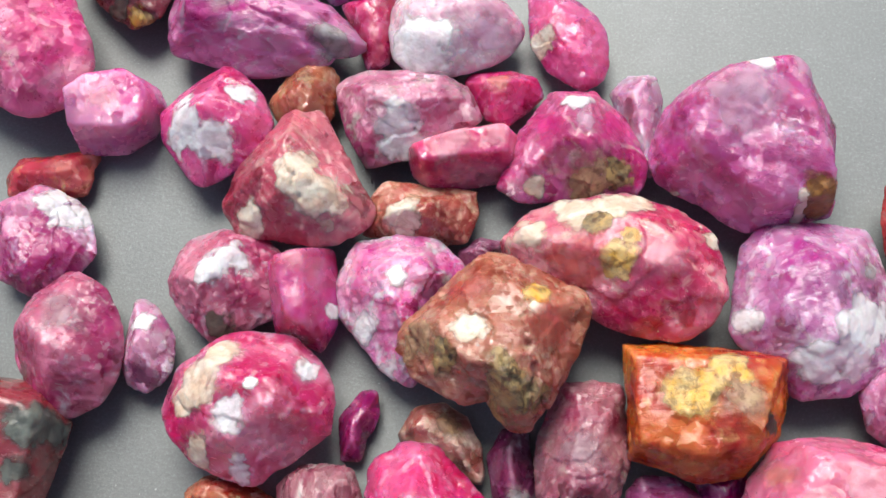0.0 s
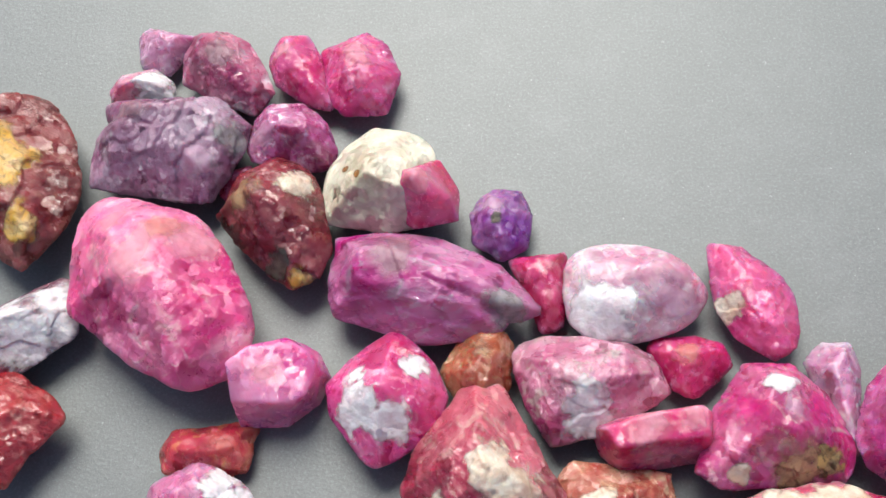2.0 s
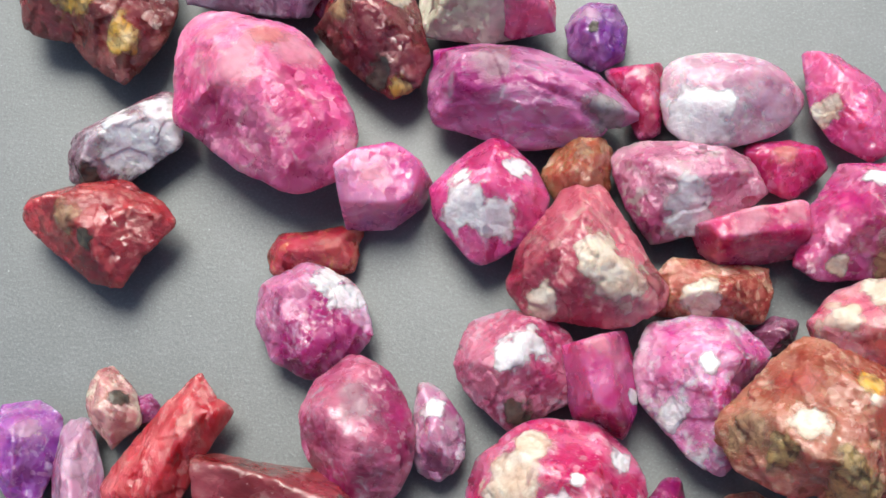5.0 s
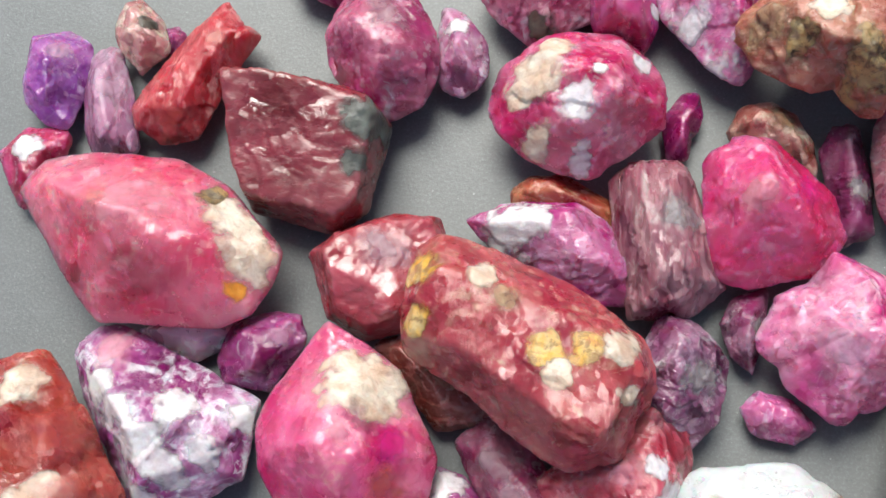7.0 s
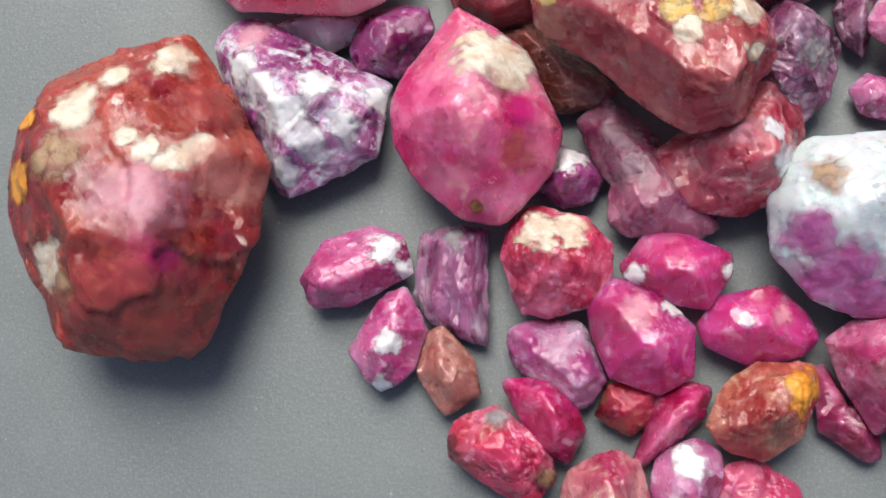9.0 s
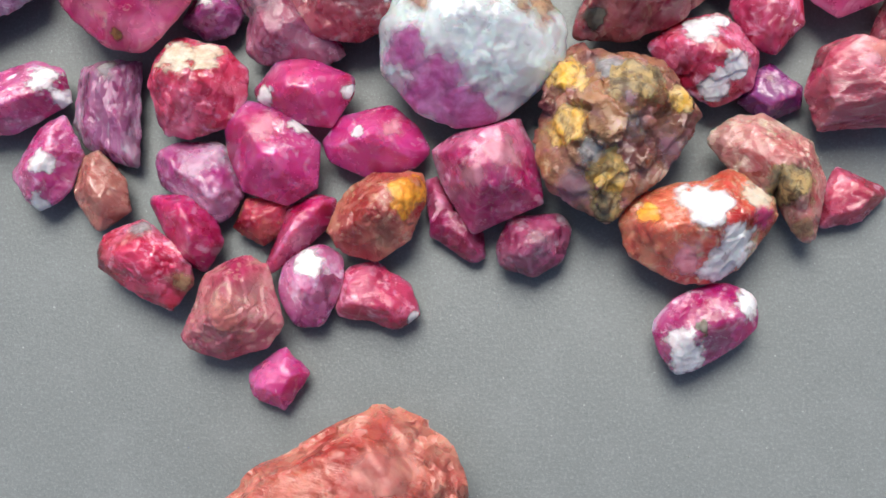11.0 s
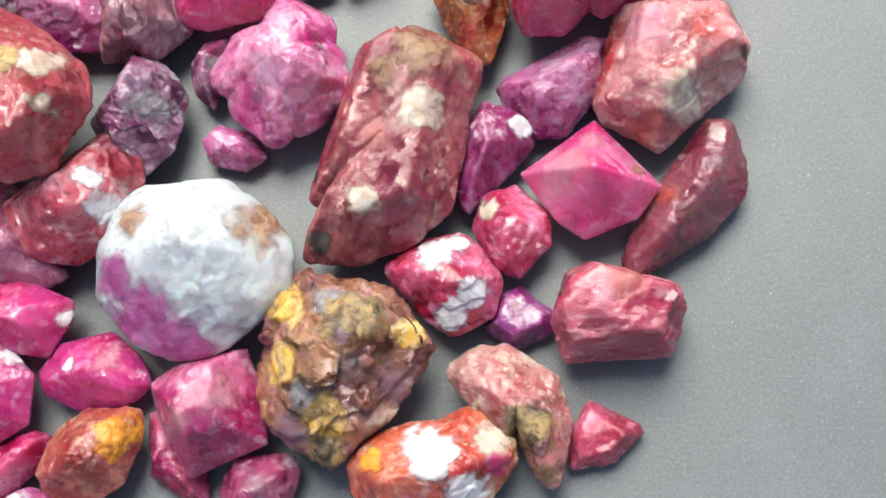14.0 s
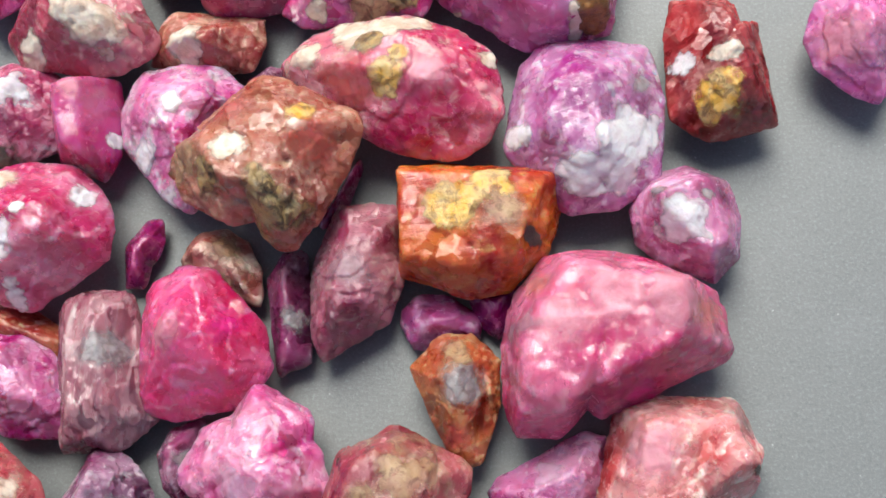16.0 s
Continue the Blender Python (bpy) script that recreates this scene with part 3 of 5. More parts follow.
stone("rough_ruby", "dusty rose lump with grey skin", -36.8, 49.1, 6, "rose",
      [(-171, 4.7), (-121, 3.4), (-116, 3.6), (-35, 5.9), (27, 3.5), (59, 4.1), (95, 5.0), (156, 5.2)], [("ash", -0.3, 0.4, 2.1)])
stone("rough_ruby", "hot pink glassy ruby with a hollow", -28.9, 48.8, 5, "hot",
      [(-162, 3.0), (-127, 2.8), (-104, 4.1), (12, 2.6), (33, 2.7), (94, 4.5), (163, 3.9)], [("frost_sheen", -1.8, 1.4, 1.3)], bites=[(-32, 25, 0.05)])
stone("rough_ruby", "hot pink glassy ruby with angular faces", -22.7, 47.7, 5.5, "hot",
      [(-175, 3.8), (-141, 4.2), (-90, 4.7), (-16, 4.2), (21, 3.8), (47, 4.4), (113, 4.7)], [("frost_sheen", 0.1, 1.3, 1.7)])
stone("rough_ruby", "dusty grey-violet slab with pale bands", -42.0, 40.0, 8, "dusk",
      [(-170, 8.0), (-105, 5.8), (-97, 6.0), (-24, 7.4), (-13, 7.7), (42, 7.4), (91, 5.7), (93, 5.8), (178, 7.5)], [("grey", 7.2, -0.3, 1.7), ("ash", -3.1, 2.3, 2.1), ("bloom", 3.9, -3.2, 2.0)], bites=[(157, 15, 0.16), (64, 16, 0.13)])
stone("ruby_chip", "small raspberry chip between larger stones", -35.5, 36.8, 3, "rasp",
      [(-176, 1.6), (-135, 2.1), (-44, 1.2), (28, 2.2), (104, 1.4)], rough=1.5)
stone("rough_ruby", "purple-magenta lump with pale frosting", -29.4, 40.4, 6.5, "purple",
      [(-169, 4.6), (-106, 3.3), (-87, 3.9), (-15, 5.0), (20, 4.0), (46, 3.6), (84, 4.0), (128, 4.7), (167, 4.4)], [("bloom", -2.2, -0.2, 1.8)])
stone("rough_ruby", "wine-red pebble with tan skin and a dark pit", -30.1, 31.1, 8.5, "wine",
      [(-144, 4.7), (-133, 4.6), (-125, 5.1), (-64, 7.3), (-20, 6.0), (11, 4.5), (22, 4.6), (69, 6.2), (118, 6.4), (153, 5.9)], [("tan", -2.8, 1.3, 1.7), ("dark", 0.5, -5.3, 1.2), ("gold", 2.4, -6.6, 0.9), ("cream", 2.0, 2.8, 1.5)])
rock = stone("matrix_rock", "cream-white matrix rock holding a ruby crystal", -20.0, 34.7, 8, "bone",
      [(-169, 6.0), (-104, 5.2), (-82, 5.4), (5, 5.3), (43, 5.7), (79, 6.0), (123, 5.5), (158, 5.6)], [("rust", -3.3, 0.3, 0.4), ("rust", -1.9, -1.1, 0.4)])
stone("ruby_crystal", "smooth raspberry ruby crystal set in white rock", -16.0, 32.9, 9.5, "rasp2",
      [(-128, 3.3), (-82, 3.3), (-4, 3.4), (29, 3.1), (97, 3.4), (170, 3.0)], [("frost_sheen", -0.4, -0.9, 1.7)], slope=60, chips=4, rough=0.4, lean=(0.2, -0.25), holder=rock)
stone("rough_ruby", "small violet pebble with inky spot", -8.7, 30.2, 5, "violet",
      [(-175, 2.9), (-126, 3.3), (-60, 3.5), (-8, 2.8), (19, 3.0), (82, 3.7), (119, 3.4), (148, 3.2)], [("bloom", -0.7, 1.4, 1.3), ("dark", -0.4, -0.4, 0.5)])
stone("rough_ruby", "large pink egg-shaped ruby with matte skin", -41.0, 24.2, 12, "pink",
      [(-178, 8.2), (-126, 6.9), (-114, 7.6), (-75, 10.5), (-54, 11.2), (-8, 9.9), (26, 7.1), (30, 6.8), (42, 7.0), (70, 7.8), (82, 9.0), (163, 10.0)], [("frost_sheen", -1.6, 1.4, 3.1), ("frost_sheen", 4.0, 3.4, 2.3), ("frost_sheen", -3.5, 5.5, 1.6), ("flesh", 1.3, 4.6, 1.4)], edge=24, chips=14, ledges=0.5, bites=[(-151, 14, 0.06)])
stone("rough_ruby", "plum pebble with broad white band", -54.8, 21.0, 7, "slate",
      [(-166, 6.0), (-131, 6.2), (-72, 4.0), (-55, 3.6), (-4, 5.6), (22, 6.1), (76, 5.9), (114, 3.5), (125, 3.8), (173, 5.6)], [("white", 1.2, -0.5, 3.0), ("white", 4.0, 1.2, 2.4), ("dark", -2.8, -4.4, 1.1)])
stone("rough_ruby", "deep red angular stone with dark pits", -56.4, 12.1, 8, "garnet",
      [(-136, 4.8), (-129, 4.4), (-103, 5.3), (-37, 5.8), (32, 6.5), (55, 5.1), (84, 4.8), (103, 4.8), (153, 7.7)], [("tan", -1.7, -0.3, 1.4), ("dark", 0.1, -2.3, 0.8)], bites=[(-35, 36, 0.09)])
stone("rough_ruby", "long mauve-pink ruby tapering to a tip", -16.2, 23.4, 8, "mauve",
      [(-159, 8.6), (-109, 5.0), (-92, 5.3), (-81, 5.7), (-23, 10.9), (39, 6.8), (63, 5.1), (79, 5.1), (97, 6.4), (171, 8.8)], [("dark", 7.8, -4.6, 0.8), ("grey", 7.9, -2.7, 1.8), ("ash", -2.2, 2.4, 2.5)], bites=[(-25, 9, 0.18)])
stone("ruby_chip", "small clear raspberry wedge on grey card", -5.0, 23.6, 4.5, "rasp",
      [(-159, 2.1), (-71, 4.3), (-10, 2.3), (7, 2.6), (94, 3.2)], [("frost_sheen", 0.7, 1.5, 0.7)], bites=[(-163, 68, 0.2)], rough=1.5)
stone("rough_ruby", "pale pink-white oval pebble on grey card", 2.7, 22.3, 7, "blush",
      [(-172, 6.1), (-134, 5.7), (-96, 4.7), (-70, 4.8), (-32, 6.2), (30, 5.9), (69, 4.7), (89, 4.6), (116, 5.5), (165, 6.2)], [("bloom", 3.4, -1.6, 1.8), ("white", -2.6, -2.5, 2.5)], edge=14, chips=4, ledges=0.2, rough=0.7)
stone("rough_ruby", "bright pink flat ruby with broken glossy face", 13.8, 21.2, 6, "hot",
      [(-180, 3.5), (-155, 3.4), (-125, 4.0), (-64, 5.7), (-23, 4.7), (7, 3.5), (28, 3.4), (48, 3.7), (78, 4.8)], [("cream", -2.7, -1.0, 1.2)])
stone("ruby_crystal", "frosted pink cube-like crystal on grey card", -29.5, 14.9, 6, "candy",
      [(-170, 4.0), (-90, 3.6), (-55, 3.4), (-24, 3.9), (26, 4.4), (57, 4.4), (103, 3.3), (127, 3.6)], [("frost_sheen", -0.4, 0.4, 1.6)], slope=76, chips=3, rough=0.4, lean=(0.1, -0.2), waist=0.3)
stone("ruby_chip", "thin orange-red chip with ragged edge", -35.8, 9.3, 3.5, "ember",
      [(-166, 4.6), (-97, 2.5), (-80, 2.7), (-18, 3.9), (86, 2.6), (95, 2.3), (149, 4.2)], [("ruddy", 1.6, 0.1, 1.4)], bites=[(10, 17, 0.1)], rough=1.5)
stone("rough_ruby", "lilac-pink scalloped stone with white wedge", -35.9, 2.6, 6, "orchid",
      [(-155, 4.7), (-120, 4.9), (-66, 5.2), (-37, 5.4), (17, 4.9), (61, 4.7), (114, 5.2), (178, 5.2)], [("white", 1.8, 3.3, 1.4), ("white", 3.4, 1.8, 1.5)])
stone("ruby_crystal", "magenta octahedral crystal with white patches", -19.5, 13.0, 9.5, "mag",
      [(-171, 5.3), (-140, 5.0), (-115, 5.8), (-56, 5.0), (-15, 5.2), (20, 5.1), (41, 5.2), (76, 6.1), (124, 4.9), (137, 4.9)], [("white", -1.7, -1.1, 2.1), ("white", 0.5, -2.7, 1.9), ("white", 2.8, 2.6, 1.1), ("white", -2.4, 1.7, 0.9)], slope=34, chips=3, rough=0.4)
stone("rough_ruby", "amber-brown translucent knob on grey card", -11.1, 15.6, 6.5, "amber",
      [(-155, 3.3), (-111, 3.8), (-35, 3.2), (-8, 2.9), (25, 3.7), (84, 3.8), (139, 3.1), (146, 3.1)], [("tan", 0.2, 1.4, 1.1)])
stone("rough_ruby", "grey-pink slab with white inclusion", -1.8, 13.9, 7, "smoky",
      [(-166, 5.6), (-152, 5.5), (-80, 4.7), (-62, 4.7), (-52, 5.3), (16, 6.9), (52, 5.4), (81, 4.3), (89, 4.4), (162, 6.9)], [("white", -0.0, -3.0, 2.1)])
stone("rough_ruby", "small raspberry pebble with matte skin", 7.6, 15.7, 5, "rasp",
      [(-150, 2.7), (-118, 3.0), (-51, 2.8), (12, 3.5), (71, 2.6), (92, 2.5), (148, 3.8)], [("flesh", -0.2, 0.3, 1.2)])
stone("ruby_crystal", "bright pink bar-shaped crystal with flat top", 4.1, 8.9, 7, "candyred",
      [(-164, 5.0), (-136, 4.3), (-82, 2.5), (-38, 4.2), (-4, 5.0), (44, 4.9), (97, 2.3), (107, 2.9)], [("frost_sheen", -1.0, 0.6, 2.2), ("frost_sheen", 2.8, 0.9, 1.3)], slope=74, chips=4, rough=0.5, lean=(0.02, -0.2), waist=0.3)
stone("rough_ruby", "dusty red pyramid with cream inclusions", -11.1, 6.3, 10, "dustred",
      [(-144, 6.7), (-107, 5.7), (-91, 5.8), (-61, 6.8), (-24, 7.6), (28, 5.1), (28, 5.1), (56, 6.8), (119, 7.0), (142, 5.6), (160, 6.0)], [("cream", 1.1, -0.5, 1.9), ("cream", 2.7, -2.2, 2.0), ("cream", -4.0, -3.6, 1.2)])
stone("rough_ruby", "brown-red slab with cream flecks", 0.0, 3.8, 6, "brownred",
      [(-106, 3.1), (-84, 3.3), (-23, 4.9), (-1, 5.0), (78, 3.0), (81, 2.9), (139, 4.8), (175, 5.0)], [("cream", -1.4, -0.9, 1.5)])
stone("rough_ruby", "striped magenta lump with grey-brown base", 13.9, 8.9, 8.5, "mag2",
      [(-132, 6.8), (-90, 4.7), (-86, 4.7), (-25, 6.8), (20, 5.5), (44, 5.5), (87, 5.9), (141, 5.3), (161, 5.4)], [("white", 0.4, 3.4, 1.1), ("bloom", 1.0, 1.2, 1.2), ("tan", 1.4, -3.6, 2.0), ("olive", 3.6, -2.6, 1.2), ("glow", -2.6, 1.2, 1.9), ("glow", 3.2, 1.6, 1.5), ("cream", -3.6, -3.6, 0.8)])
stone("rough_ruby", "lilac pebble half hidden behind others", 20.1, 12.6, 5, "lilac",
      [(-166, 1.9), (-144, 3.3), (-10, 1.9), (-9, 1.9), (11, 2.5), (87, 4.4), (138, 3.7)], bites=[(-166, 67, 0.11)])
stone("rough_ruby", "large purple-pink boulder with glassy steps", 29.2, 8.8, 10.5, "glassypink",
      [(-177, 8.5), (-124, 7.3), (-80, 7.8), (-8, 7.0), (10, 7.5), (29, 7.6), (52, 8.0), (75, 8.0), (100, 7.3), (128, 7.3), (158, 7.8)], [("white", 0.6, 4.6, 1.0), ("bloom", -1.0, 1.5, 3.0), ("bloom", 4.5, 4.5, 1.8), ("cream", -7.4, -5.0, 1.1), ("rust", 4.6, -6.2, 1.5), ("cream", 3.2, -6.9, 0.7), ("grey", 7.0, 1.2, 0.6)], slope=66, chips=6, ledges=0.7, lean=(0.05, -0.22), waist=0.36, bites=[(-122, 28, 0.03)])
stone("rough_ruby", "large pinkish-red ruby with cream crust", 17.5, -2.0, 11, "coral",
      [(-168, 9.4), (-126, 5.6), (-116, 5.6), (-100, 6.1), (-61, 8.5), (-18, 8.9), (10, 8.0), (43, 7.1), (70, 6.1), (94, 6.1), (109, 7.0), (142, 9.2)], [("cream", -0.8, 4.4, 1.7), ("cream", -3.8, 4.0, 1.7), ("cream", 1.6, 4.9, 1.2), ("cream", -7.8, 2.1, 1.4), ("olive", -2.2, 2.6, 1.2), ("gold", -0.4, -0.8, 1.3), ("gold", 0.4, 0.8, 0.8), ("frost_sheen", 2.6, -0.8, 1.8), ("ruddy", -4.2, -1.2, 2.2), ("cream", 7.6, 1.4, 0.7)])
stone("rough_ruby", "brown-red angular rock with golden crust", 6.8, -9.0, 10, "brick",
      [(-155, 7.7), (-120, 6.2), (-95, 7.5), (-32, 6.3), (-21, 6.5), (-16, 6.8), (61, 6.7), (81, 7.2), (131, 6.2), (144, 7.1)], [("olive", 1.2, -4.7, 2.0), ("cream", -2.1, -0.4, 1.2), ("gold", 3.4, 2.6, 1.0), ("cream", 3.6, 1.6, 0.8), ("ruddy", 4.6, 0.2, 2.0), ("ruddy", -2.0, 3.0, 1.6), ("tan", -6.3, -0.7, 1.6), ("olive", -3.9, -2.2, 1.1)], base=2.5, slope=55, ledges=1.4, bites=[(-101, 19, 0.21)])
stone("rough_ruby", "pink sugary ruby with white rim", -1.9, -4.4, 8, "sugar",
      [(-174, 5.4), (-141, 5.0), (-140, 5.0), (-115, 6.6), (-25, 4.7), (43, 6.0), (84, 5.8), (100, 5.8), (157, 5.9)], [("white", -1.4, -6.9, 1.4), ("white", -2.7, -2.7, 1.3), ("white", 0.3, 0.9, 0.8)], bites=[(-12, 37, 0.22)])
stone("rough_ruby", "dusty pink faceted pebble with dark pit", -17.4, -2.4, 8, "rose",
      [(-162, 5.1), (-130, 4.8), (-69, 5.0), (-64, 5.0), (-6, 5.0), (30, 5.3), (75, 4.8), (111, 5.1), (160, 5.2)], [("white", 1.0, 1.0, 1.4), ("white", -0.5, -0.1, 1.3), ("dark", -0.0, -4.5, 1.1)])
stone("ruby_crystal", "clear magenta crystal with sharp edges", -10.3, -4.0, 7.5, "magclear",
      [(-174, 3.3), (-163, 3.2), (-114, 3.8), (-28, 3.8), (0, 2.9), (11, 3.2), (104, 3.7)], [("white", 2.7, -1.5, 0.6), ("frost_sheen", 0.0, 2.2, 1.2)], slope=72, chips=4, rough=0.4, lean=(0.15, -0.1))
stone("rough_ruby", "round pink ruby mottled with white", -14.5, -13.6, 10.5, "pinkclear",
      [(-166, 7.1), (-134, 6.4), (-101, 6.5), (-56, 6.1), (-15, 7.3), (18, 7.1), (47, 6.7), (83, 6.1), (126, 6.3), (160, 7.3)], [("cream", -3.3, 1.5, 2.0), ("cream", -1.8, 3.9, 1.4), ("white", -0.0, -1.7, 1.3), ("white", 5.4, 2.3, 0.9), ("white", 1.7, 0.7, 0.7), ("cream", -3.3, -4.0, 1.1), ("white", 0.0, -5.8, 1.0), ("cream", -4.6, -0.3, 1.1)])
stone("ruby_crystal", "tiny dark magenta prism on grey card", -5.5, -15.1, 3.5, "magdark",
      [(-176, 1.7), (-95, 3.1), (-20, 1.4), (6, 1.9), (103, 2.8), (139, 1.8)], bites=[(-54, 35, 0.22)])
stone("rough_ruby", "dusty purple rounded hexagonal crystal", -31.3, -7.8, 8.5, "plumrose",
      [(-172, 5.0), (-152, 4.8), (-119, 5.8), (-66, 6.2), (-23, 5.3), (5, 4.8), (28, 5.0), (65, 5.8), (123, 5.9), (153, 5.4)], [("ash", 0.6, 1.8, 2.0)], edge=30, slope=58, chips=6, ledges=0.4)
stone("rough_ruby", "small violet sliver with pale top", -24.6, -8.0, 6, "violetpink",
      [(-157, 2.7), (-109, 3.7), (-42, 3.3), (-1, 2.5), (35, 2.6), (61, 3.6), (172, 2.2), (177, 2.2)], [("white", -0.1, 1.8, 1.0)])
stone("rough_ruby", "tan-skinned rounded chip on grey card", 2.0, -16.6, 5, "tanrose",
      [(-155, 3.3), (-116, 2.2), (1, 3.2), (30, 2.6), (57, 2.7), (99, 3.2), (149, 3.7)], [("tan", 0.5, 1.0, 1.3)], bites=[(-89, 44, 0.2)])
stone("rough_ruby", "raspberry pink blocky ruby with glassy faces", 0.4, -23.7, 9, "raspclear",
      [(-162, 5.6), (-108, 6.5), (-80, 5.7), (-40, 6.2), (9, 5.8), (42, 5.1), (80, 6.4), (115, 6.6), (180, 4.9)], [("frost_sheen", -1.2, 0.6, 1.6), ("glow", 2.9, 1.3, 1.4)])
stone("rough_ruby", "dark purple glossy sliver on grey card", 7.7, -20.7, 5, "plum",
      [(-173, 1.8), (-171, 1.9), (-61, 4.6), (-1, 1.9), (6, 1.9), (94, 5.0), (143, 3.6)], [("grey", 0.5, -0.8, 1.0)])
stone("rough_ruby", "mauve columnar stone with glossy skin", 13.4, -18.0, 6.5, "mauvered",
      [(-178, 3.9), (-156, 5.5), (-61, 4.9), (-20, 4.0), (2, 4.0), (87, 6.0), (157, 3.8)], [("ash", -0.1, -0.2, 1.7)])
stone("rough_ruby", "orange-red block with golden crust", 23.4, -14.3, 9, "orange",
      [(-180, 6.1), (-109, 5.9), (-84, 6.0), (-44, 5.9), (-20, 6.4), (12, 7.5), (77, 5.1), (86, 5.1)], [("gold", -1.5, 0.4, 2.0), ("gold", 1.7, 2.1, 1.6), ("tan", 2.5, -0.7, 1.8), ("dark", 4.7, -2.0, 0.6)], slope=74, chips=6, lean=(0.05, -0.25), waist=0.35, ledges=0.7)
stone("ruby_chip", "small magenta chip behind orange block", 24.9, -21.0, 3.5, "magdark",
      [(-168, 2.0), (-133, 2.0), (-42, 1.9), (-14, 1.7), (97, 1.8), (122, 1.9)], rough=1.5)
stone("ruby_chip", "purple chip with thin edges", 20.0, -22.0, 3.5, "purple",
      [(-158, 2.9), (-80, 2.1), (-6, 3.6), (54, 2.4), (84, 2.2), (145, 3.1)], rough=1.5)
stone("rough_ruby", "orange-brown stone with grey skin", 21.9, -27.9, 7, "rusty",
      [(-159, 3.0), (-154, 3.0), (-108, 5.2), (-20, 3.4), (-2, 3.1), (40, 3.9), (88, 4.7), (138, 4.3)], [("grey", 0.4, 0.3, 1.7), ("tan", 0.0, 2.9, 1.4), ("ruddy", -0.4, -3.6, 1.2)])
stone("rough_ruby", "large pink block with flat glossy face", 33.4, -24.1, 11, "salmon",
      [(-178, 7.9), (-166, 8.6), (-91, 7.6), (-67, 5.6), (-37, 8.6), (13, 9.5), (62, 7.2), (80, 6.8), (94, 6.9), (141, 7.6), (163, 7.6)], [("frost_sheen", 0.4, 2.0, 3.6), ("frost_sheen", -3.1, 0.6, 2.2), ("frost_sheen", 4.8, 1.4, 2.4), ("flesh", 7.6, 1.0, 1.4), ("flesh", -4.8, 3.6, 1.2), ("glow", 2.4, -5.0, 2.2), ("ash", -6.0, 0.2, 1.2)], slope=72, chips=7, lean=(-0.05, -0.12), waist=0.35, ledges=0.6, bites=[(-105, 10, 0.22)])
stone("rough_ruby", "purple boulder with white marbled bands", 33.0, -6.1, 10, "marblepurple",
      [(-166, 7.0), (-136, 6.9), (-89, 7.6), (-61, 7.4), (-9, 6.2), (12, 6.7), (73, 7.4), (89, 7.0), (126, 7.7), (168, 6.4)], [("white", 2.2, -3.9, 2.1), ("white", 4.1, -1.4, 1.6), ("white", -0.8, -5.4, 1.6), ("white", -5.5, -1.3, 1.0), ("grey", 4.5, 2.4, 1.1)], ledges=0.4)
stone("rough_ruby", "red stone with yellow and white crust", 43.9, -1.8, 8, "garnet",
      [(-127, 5.8), (-77, 6.0), (7, 4.1), (49, 5.5), (90, 6.4), (168, 4.6), (180, 4.0)], [("gold", -0.3, -3.2, 1.6), ("white", -2.8, 0.1, 0.9), ("cream", 0.2, -0.1, 0.9)], bites=[(59, 11, 0.17)])
stone("rough_ruby", "matte pink lump standing apart", 55.7, 0.6, 8, "candy",
      [(-161, 4.4), (-134, 4.5), (-116, 5.1), (-31, 4.1), (-3, 3.6), (79, 5.2), (128, 4.4), (160, 4.1)], [("frost_sheen", -1.7, -1.1, 2.2)])
stone("ruby_crystal", "pale purple hexagonal crystal with white haze", 40.7, -14.8, 8, "orchid",
      [(-174, 4.4), (-130, 4.0), (-113, 4.0), (-47, 4.9), (-8, 4.1), (14, 4.1), (64, 4.3), (105, 4.5), (146, 4.5)], [("grey", -2.6, 1.5, 0.6), ("grey", 1.1, 1.1, 0.5), ("white", -1.0, -0.9, 1.5)], slope=64, chips=4, rough=0.6)
stone("rough_ruby", "pale red slab with orange underside", 38.3, -34.6, 8, "peachred",
      [(-168, 6.7), (-121, 6.9), (-50, 5.0), (-17, 6.1), (21, 6.8), (84, 5.9), (102, 6.2), (166, 5.3)], [("cream", 0.6, -4.0, 1.4), ("dark", 5.8, 0.1, 0.4), ("frost_sheen", -1.7, 1.6, 2.2), ("ruddy", -2.1, -6.2, 1.7)], slope=66, chips=6, lean=(0.1, -0.12), ledges=0.8, waist=0.36)
stone("ruby_chip", "lilac hooked chip on grey card", 29.0, -35.8, 5, "orchid",
      [(-152, 4.6), (-140, 4.3), (-86, 4.3), (-40, 3.3), (-5, 3.9), (77, 5.0), (116, 3.0), (137, 3.8)], [("bloom", -0.3, 1.3, 1.2)], bites=[(110, 56, 0.09)], rough=1.5)
# the cream patch at (-2.0, -5.5) is a painted glint, not crust
stone("rough_ruby", "long brown-red stone with cream patches", 15.0, -41.3, 10, "brownred2",
      [(-149, 11.1), (-91, 9.8), (-72, 8.3), (-50, 7.4), (-13, 6.0), (48, 10.1), (64, 10.2), (114, 9.0), (163, 5.3)], [("cream", 3.1, 2.1, 1.7), ("cream", -2.0, -5.5, 1.3), ("tan", 3.1, 7.0, 2.6), ("tan", 0.2, 5.0, 1.6), ("flesh", -1.0, 0.4, 1.6), ("dark", -5.4, -8.2, 1.0)], slope=56, chips=10, ledges=1.2, bites=[(-139, 9, 0.27), (21, 23, 0.06)])
stone("rough_ruby", "small purple crystal with white corner", 23.2, -41.4, 6, "purple",
      [(-132, 5.0), (-46, 2.6), (-40, 2.6), (4, 3.7), (68, 4.1), (148, 2.9), (172, 2.7)], [("white", 2.7, 1.7, 0.9)])
